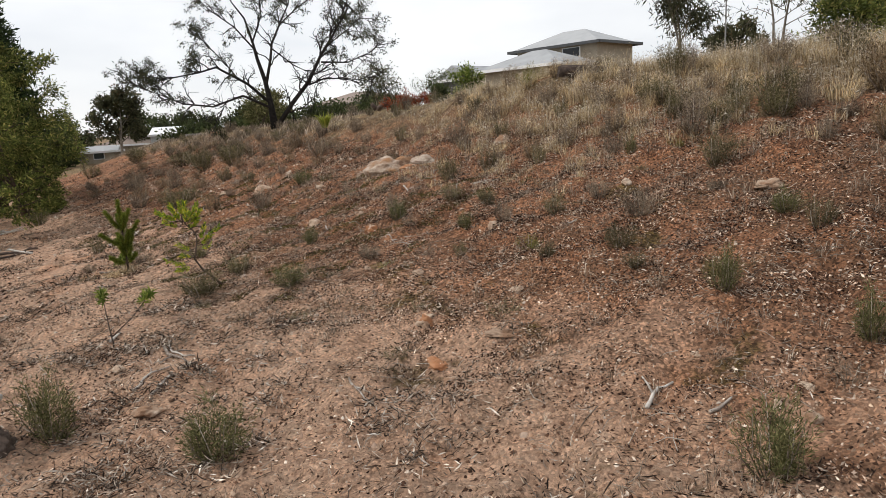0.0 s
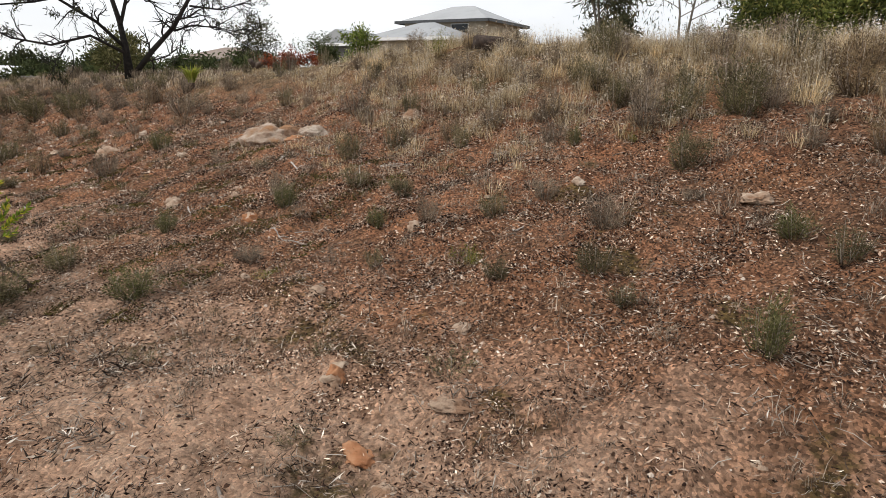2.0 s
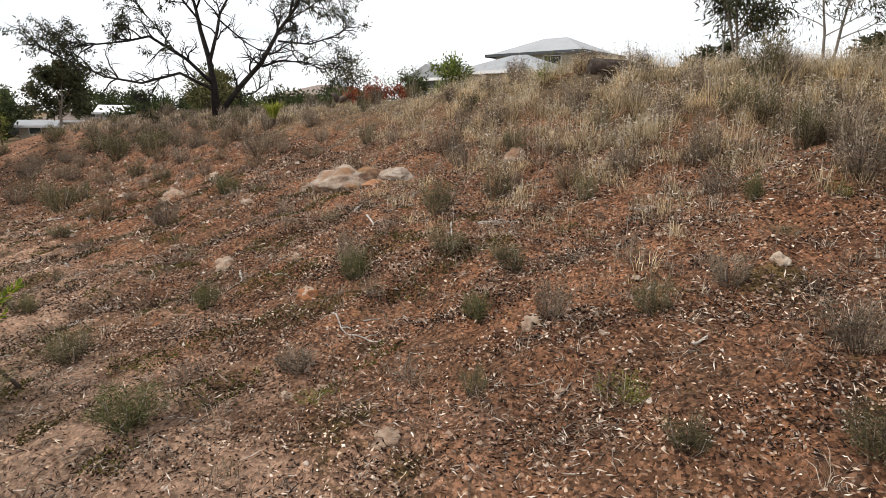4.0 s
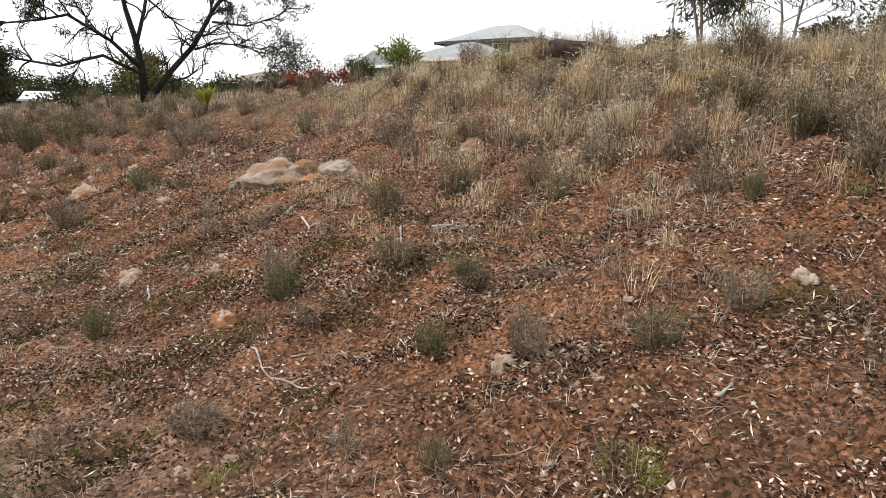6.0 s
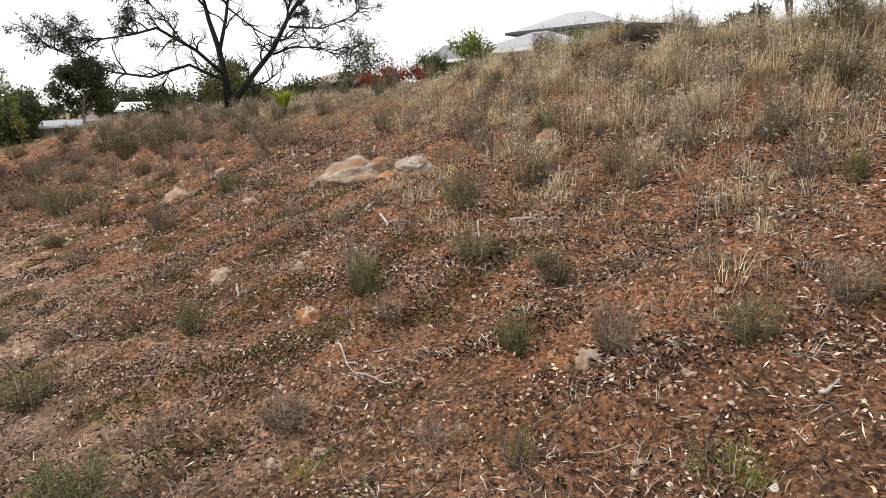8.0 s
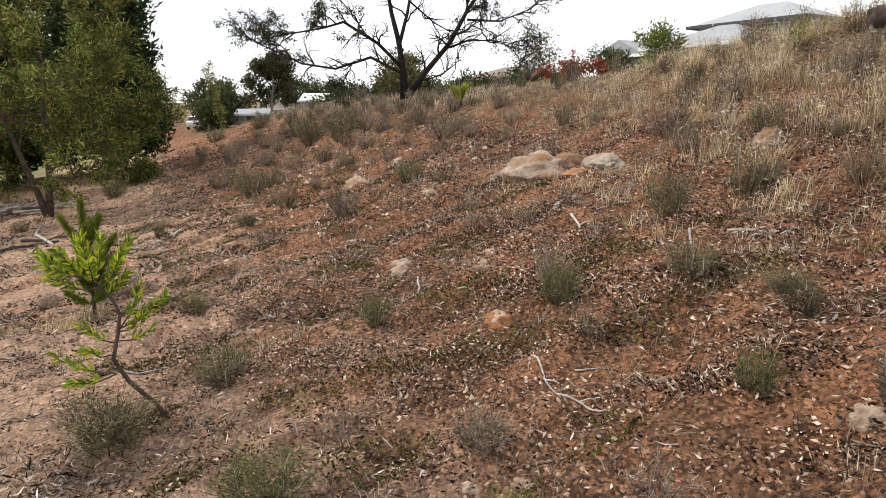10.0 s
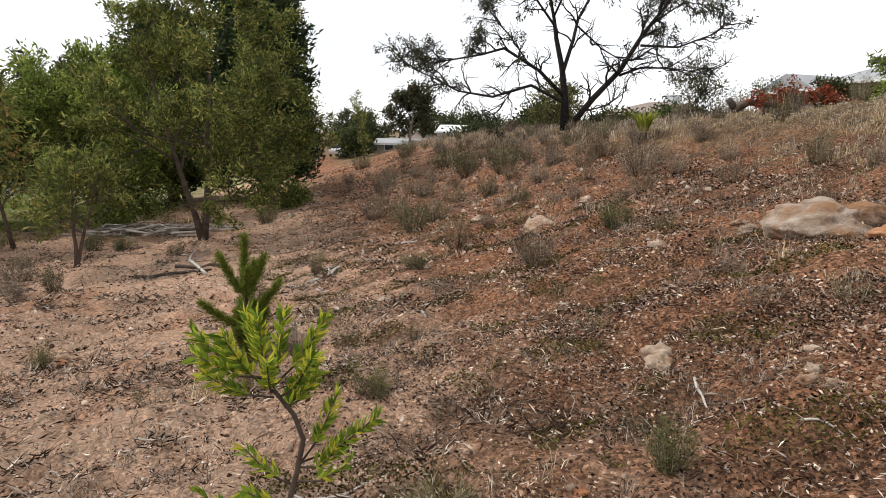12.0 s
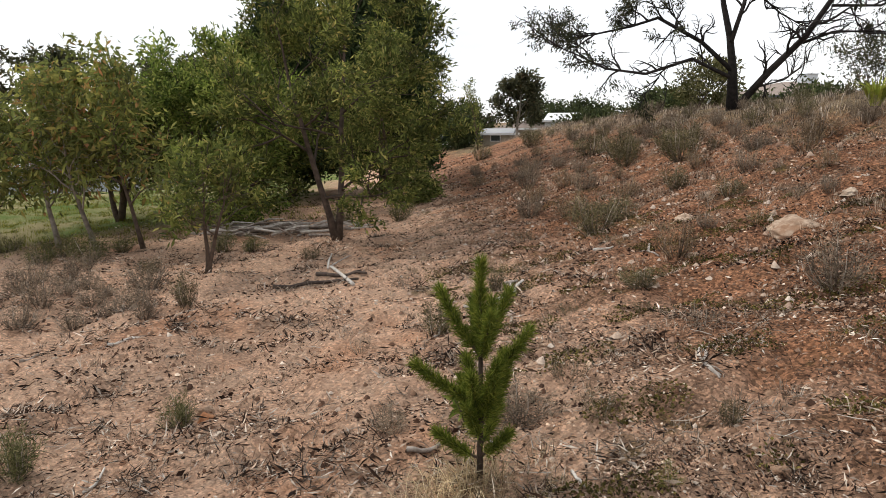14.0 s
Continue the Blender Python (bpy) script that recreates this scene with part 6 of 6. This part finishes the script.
cover_stuff("leaf_litter", mesh_of("leaf_litter", *joined([litter_heaps(2100, (-9.5, -1.0), (-3.5, 10), 50, 0.042), litter_heaps(500, (-14, -5), (7, 17), 50, 0.08), scatter_litter(120000, (-9.5, -2.0), (-3.5, 11), 0.04), scatter_litter(46000, (-14, -0.3), (8, 26), 0.07), scatter_litter(16000, (-2.5, 1), (-5, 9), 0.06)])), LITTER,
            "brown and grey dead leaves strewn on the earth", "leaf litter")


cover_stuff("grey_leaf_litter", mesh_of("grey_leaf_litter", *joined([litter_heaps(1050, (-9.5, -1.2), (-3.5, 10), 60, 0.040), litter_heaps(260, (-13, -6), (8, 15), 60, 0.065), litter_heaps(450, (-9.5, -6.4), (0.5, 6.5), 60, 0.06)])), GREY_LITTER,
            "pale grey dead leaves and stalks in small drifts", "leaf litter")


def moss_tufts(n):
    """Low dark cushions of moss, thick where the ground is damp."""
    x, y, s, v = spots(n, (-6.6, -2.6), (4.6, 14))
    keep = (patchy(x, y, 1.1, 97) + 0.25 * patchy(x, y, 0.3, 98)) > 0.95
    x, y = x[keep], y[keep]
    m = len(x)
    q = cover.uniform(0, 6.28, m)
    way = np.stack([np.cos(q), np.sin(q), cover.uniform(0.2, 1.2, m)], 1)
    return leaves(on_ground(x, y, cover.uniform(0.0, 0.022, m)), way, cover.uniform(0.014, 0.03, m), cover.uniform(0.008, 0.016, m), cover)


cover_stuff("moss", mesh_of("moss", *moss_tufts(120000)), MOSS, "dark olive moss cushions on damp earth", "moss")


def scatter_chips(n, s_range, v_range, size):
    """Bark chips and leaf fragments, broad and short, many tilted up."""
    x, y, s, v = spots(n, s_range, v_range)
    keep = cover.uniform(0, 1, n) < (2.2 * (patchy(x, y, 0.9, 83) - 0.36)).clip(0.10, 1) * np.where(v < 1.5, 0.6, 1.0)
    x, y = x[keep], y[keep]
    n = len(x)
    q = cover.uniform(0, 6.28, n)
    way = np.stack([np.cos(q), np.sin(q), cover.normal(0.32, 0.38, n)], 1)
    return leaves(on_ground(x, y, cover.uniform(0.0, 0.016, n)), way, size * cover.uniform(0.5, 1.6, n), size * cover.uniform(0.3, 0.75, n), cover)


cover_stuff("bark_chips", mesh_of("bark_chips", *joined([scatter_chips(120000, (-6.2, -3.2), (-3.0, 9), 0.020), scatter_chips(90000, (-4.2, -1.0), (-3.0, 12), 0.026), scatter_chips(34000, (-9.5, -5.8), (-3.0, 12), 0.021), scatter_chips(32000, (-6, -0.5), (10, 22), 0.036), scatter_chips(11000, (-6, -0.5), (20, 36), 0.06), scatter_chips(9000, (-13, -6), (9, 18), 0.04)])), CHIP, "brown and pinkish bark chips strewn on the earth", "leaf litter")


# gravel
def scatter_gravel(n, s_range, v_range, lo, hi):
    x, y, s, v = spots(n, s_range, v_range)
    keep = cover.uniform(0, 1, n) < (0.35 + 1.1 * (patchy(x, y, 1.4, 41) - 0.3)).clip(0.15, 1)
    x, y = x[keep], y[keep]
    n = len(x)
    r = lo * (hi / lo) ** (cover.uniform(0, 1, n) ** 2.2)
    shape = np.array([(1, 0, 0), (0.3, 0.95, 0), (-0.8, 0.6, 0), (-0.8, -0.6, 0), (0.3, -0.95, 0), (0.3, 0.12, 0.75), (-0.35, -0.15, 0.62)])
    k = shape[None] * cover.uniform(0.65, 1.35, (n, 7, 3)) * r[:, None, None]
    q = cover.uniform(0, 6.28, n)
    c, d = np.cos(q)[:, None], np.sin(q)[:, None]
    k = np.stack([k[..., 0] * c - k[..., 1] * d, k[..., 0] * d + k[..., 1] * c, k[..., 2] * 1.25], -1)
    tris = [(0, 1, 5), (1, 2, 5), (2, 6, 5), (2, 3, 6), (3, 4, 6), (4, 5, 6), (4, 0, 5)]
    return soup(k + on_ground(x, y, -0.002)[:, None], tris)


cover_stuff("gravel", mesh_of("gravel", *joined([scatter_gravel(26000, (-9, -6.2), (-3, 10), 0.004, 0.018), scatter_gravel(92000, (-6.4, -1.6), (-3, 10.5), 0.0035, 0.014), scatter_gravel(16000, (-12, -0.5), (8, 24), 0.008, 0.030)])), GRIT, "small reddish and pale gravel on the earth", "gravel")


cover_stuff("pebbles", mesh_of("pebbles", *joined([scatter_gravel(6500, (-6.3, -1.2), (-3, 11), 0.006, 0.022), scatter_gravel(2600, (-6.3, -1), (10, 22), 0.016, 0.05), scatter_gravel(900, (-9.5, -6.2), (-2, 14), 0.010, 0.034)])), PEBBLE,
            "pale pinkish pebbles scattered over the bank", "gravel")


# twigs
def scatter_twigs(n, s_range, v_range):
    x, y, s, v = spots(n, s_range, v_range)
    keep = cover.uniform(0, 1, n) < (0.2 + 1.3 * (patchy(x, y, 1.2, 53) - 0.35)).clip(0.08, 1)
    x, y = x[keep], y[keep]
    n = len(x)
    q, ln = cover.uniform(0, 6.28, n), 0.03 * (6.0 ** (cover.uniform(0, 1, n) ** 1.6))
    bend = cover.normal(0, 0.12, n) * ln
    rad = 0.0016 + 0.010 * ln * cover.uniform(0.6, 1.5, n)
    rings = []
    for f, w in ((-0.5, 1.0), (0.0, 0.85), (0.5, 0.45)):
        b = bend * (1 - 4 * f * f)
        cx, cy = x + np.cos(q) * ln * f - np.sin(q) * b, y + np.sin(q) * ln * f + np.cos(q) * b
        cz = height(cx, cy) + rad * 0.8 + cover.uniform(0, 0.012, n)
        for j in range(3):
            a = j * 2.094
            rings.append(np.stack([cx - np.sin(q) * np.cos(a) * rad * w, cy + np.cos(q) * np.cos(a) * rad * w, cz + np.sin(a) * rad * w], 1))
    tris = []
    for k in (0, 3):
        for j in range(3):
            a, b = k + j, k + (j + 1) % 3
            tris += [(a, b, b + 3), (a, b + 3, a + 3)]
    return soup(np.stack(rings, 1), tris)


cover_stuff("twigs", mesh_of("twigs", *joined([scatter_twigs(17000, (-9.5, -0.5), (-3.5, 11)), scatter_twigs(4000, (-14, -1), (9, 18))])), TWIG, "fine dry grey twigs strewn on the earth", "twigs")
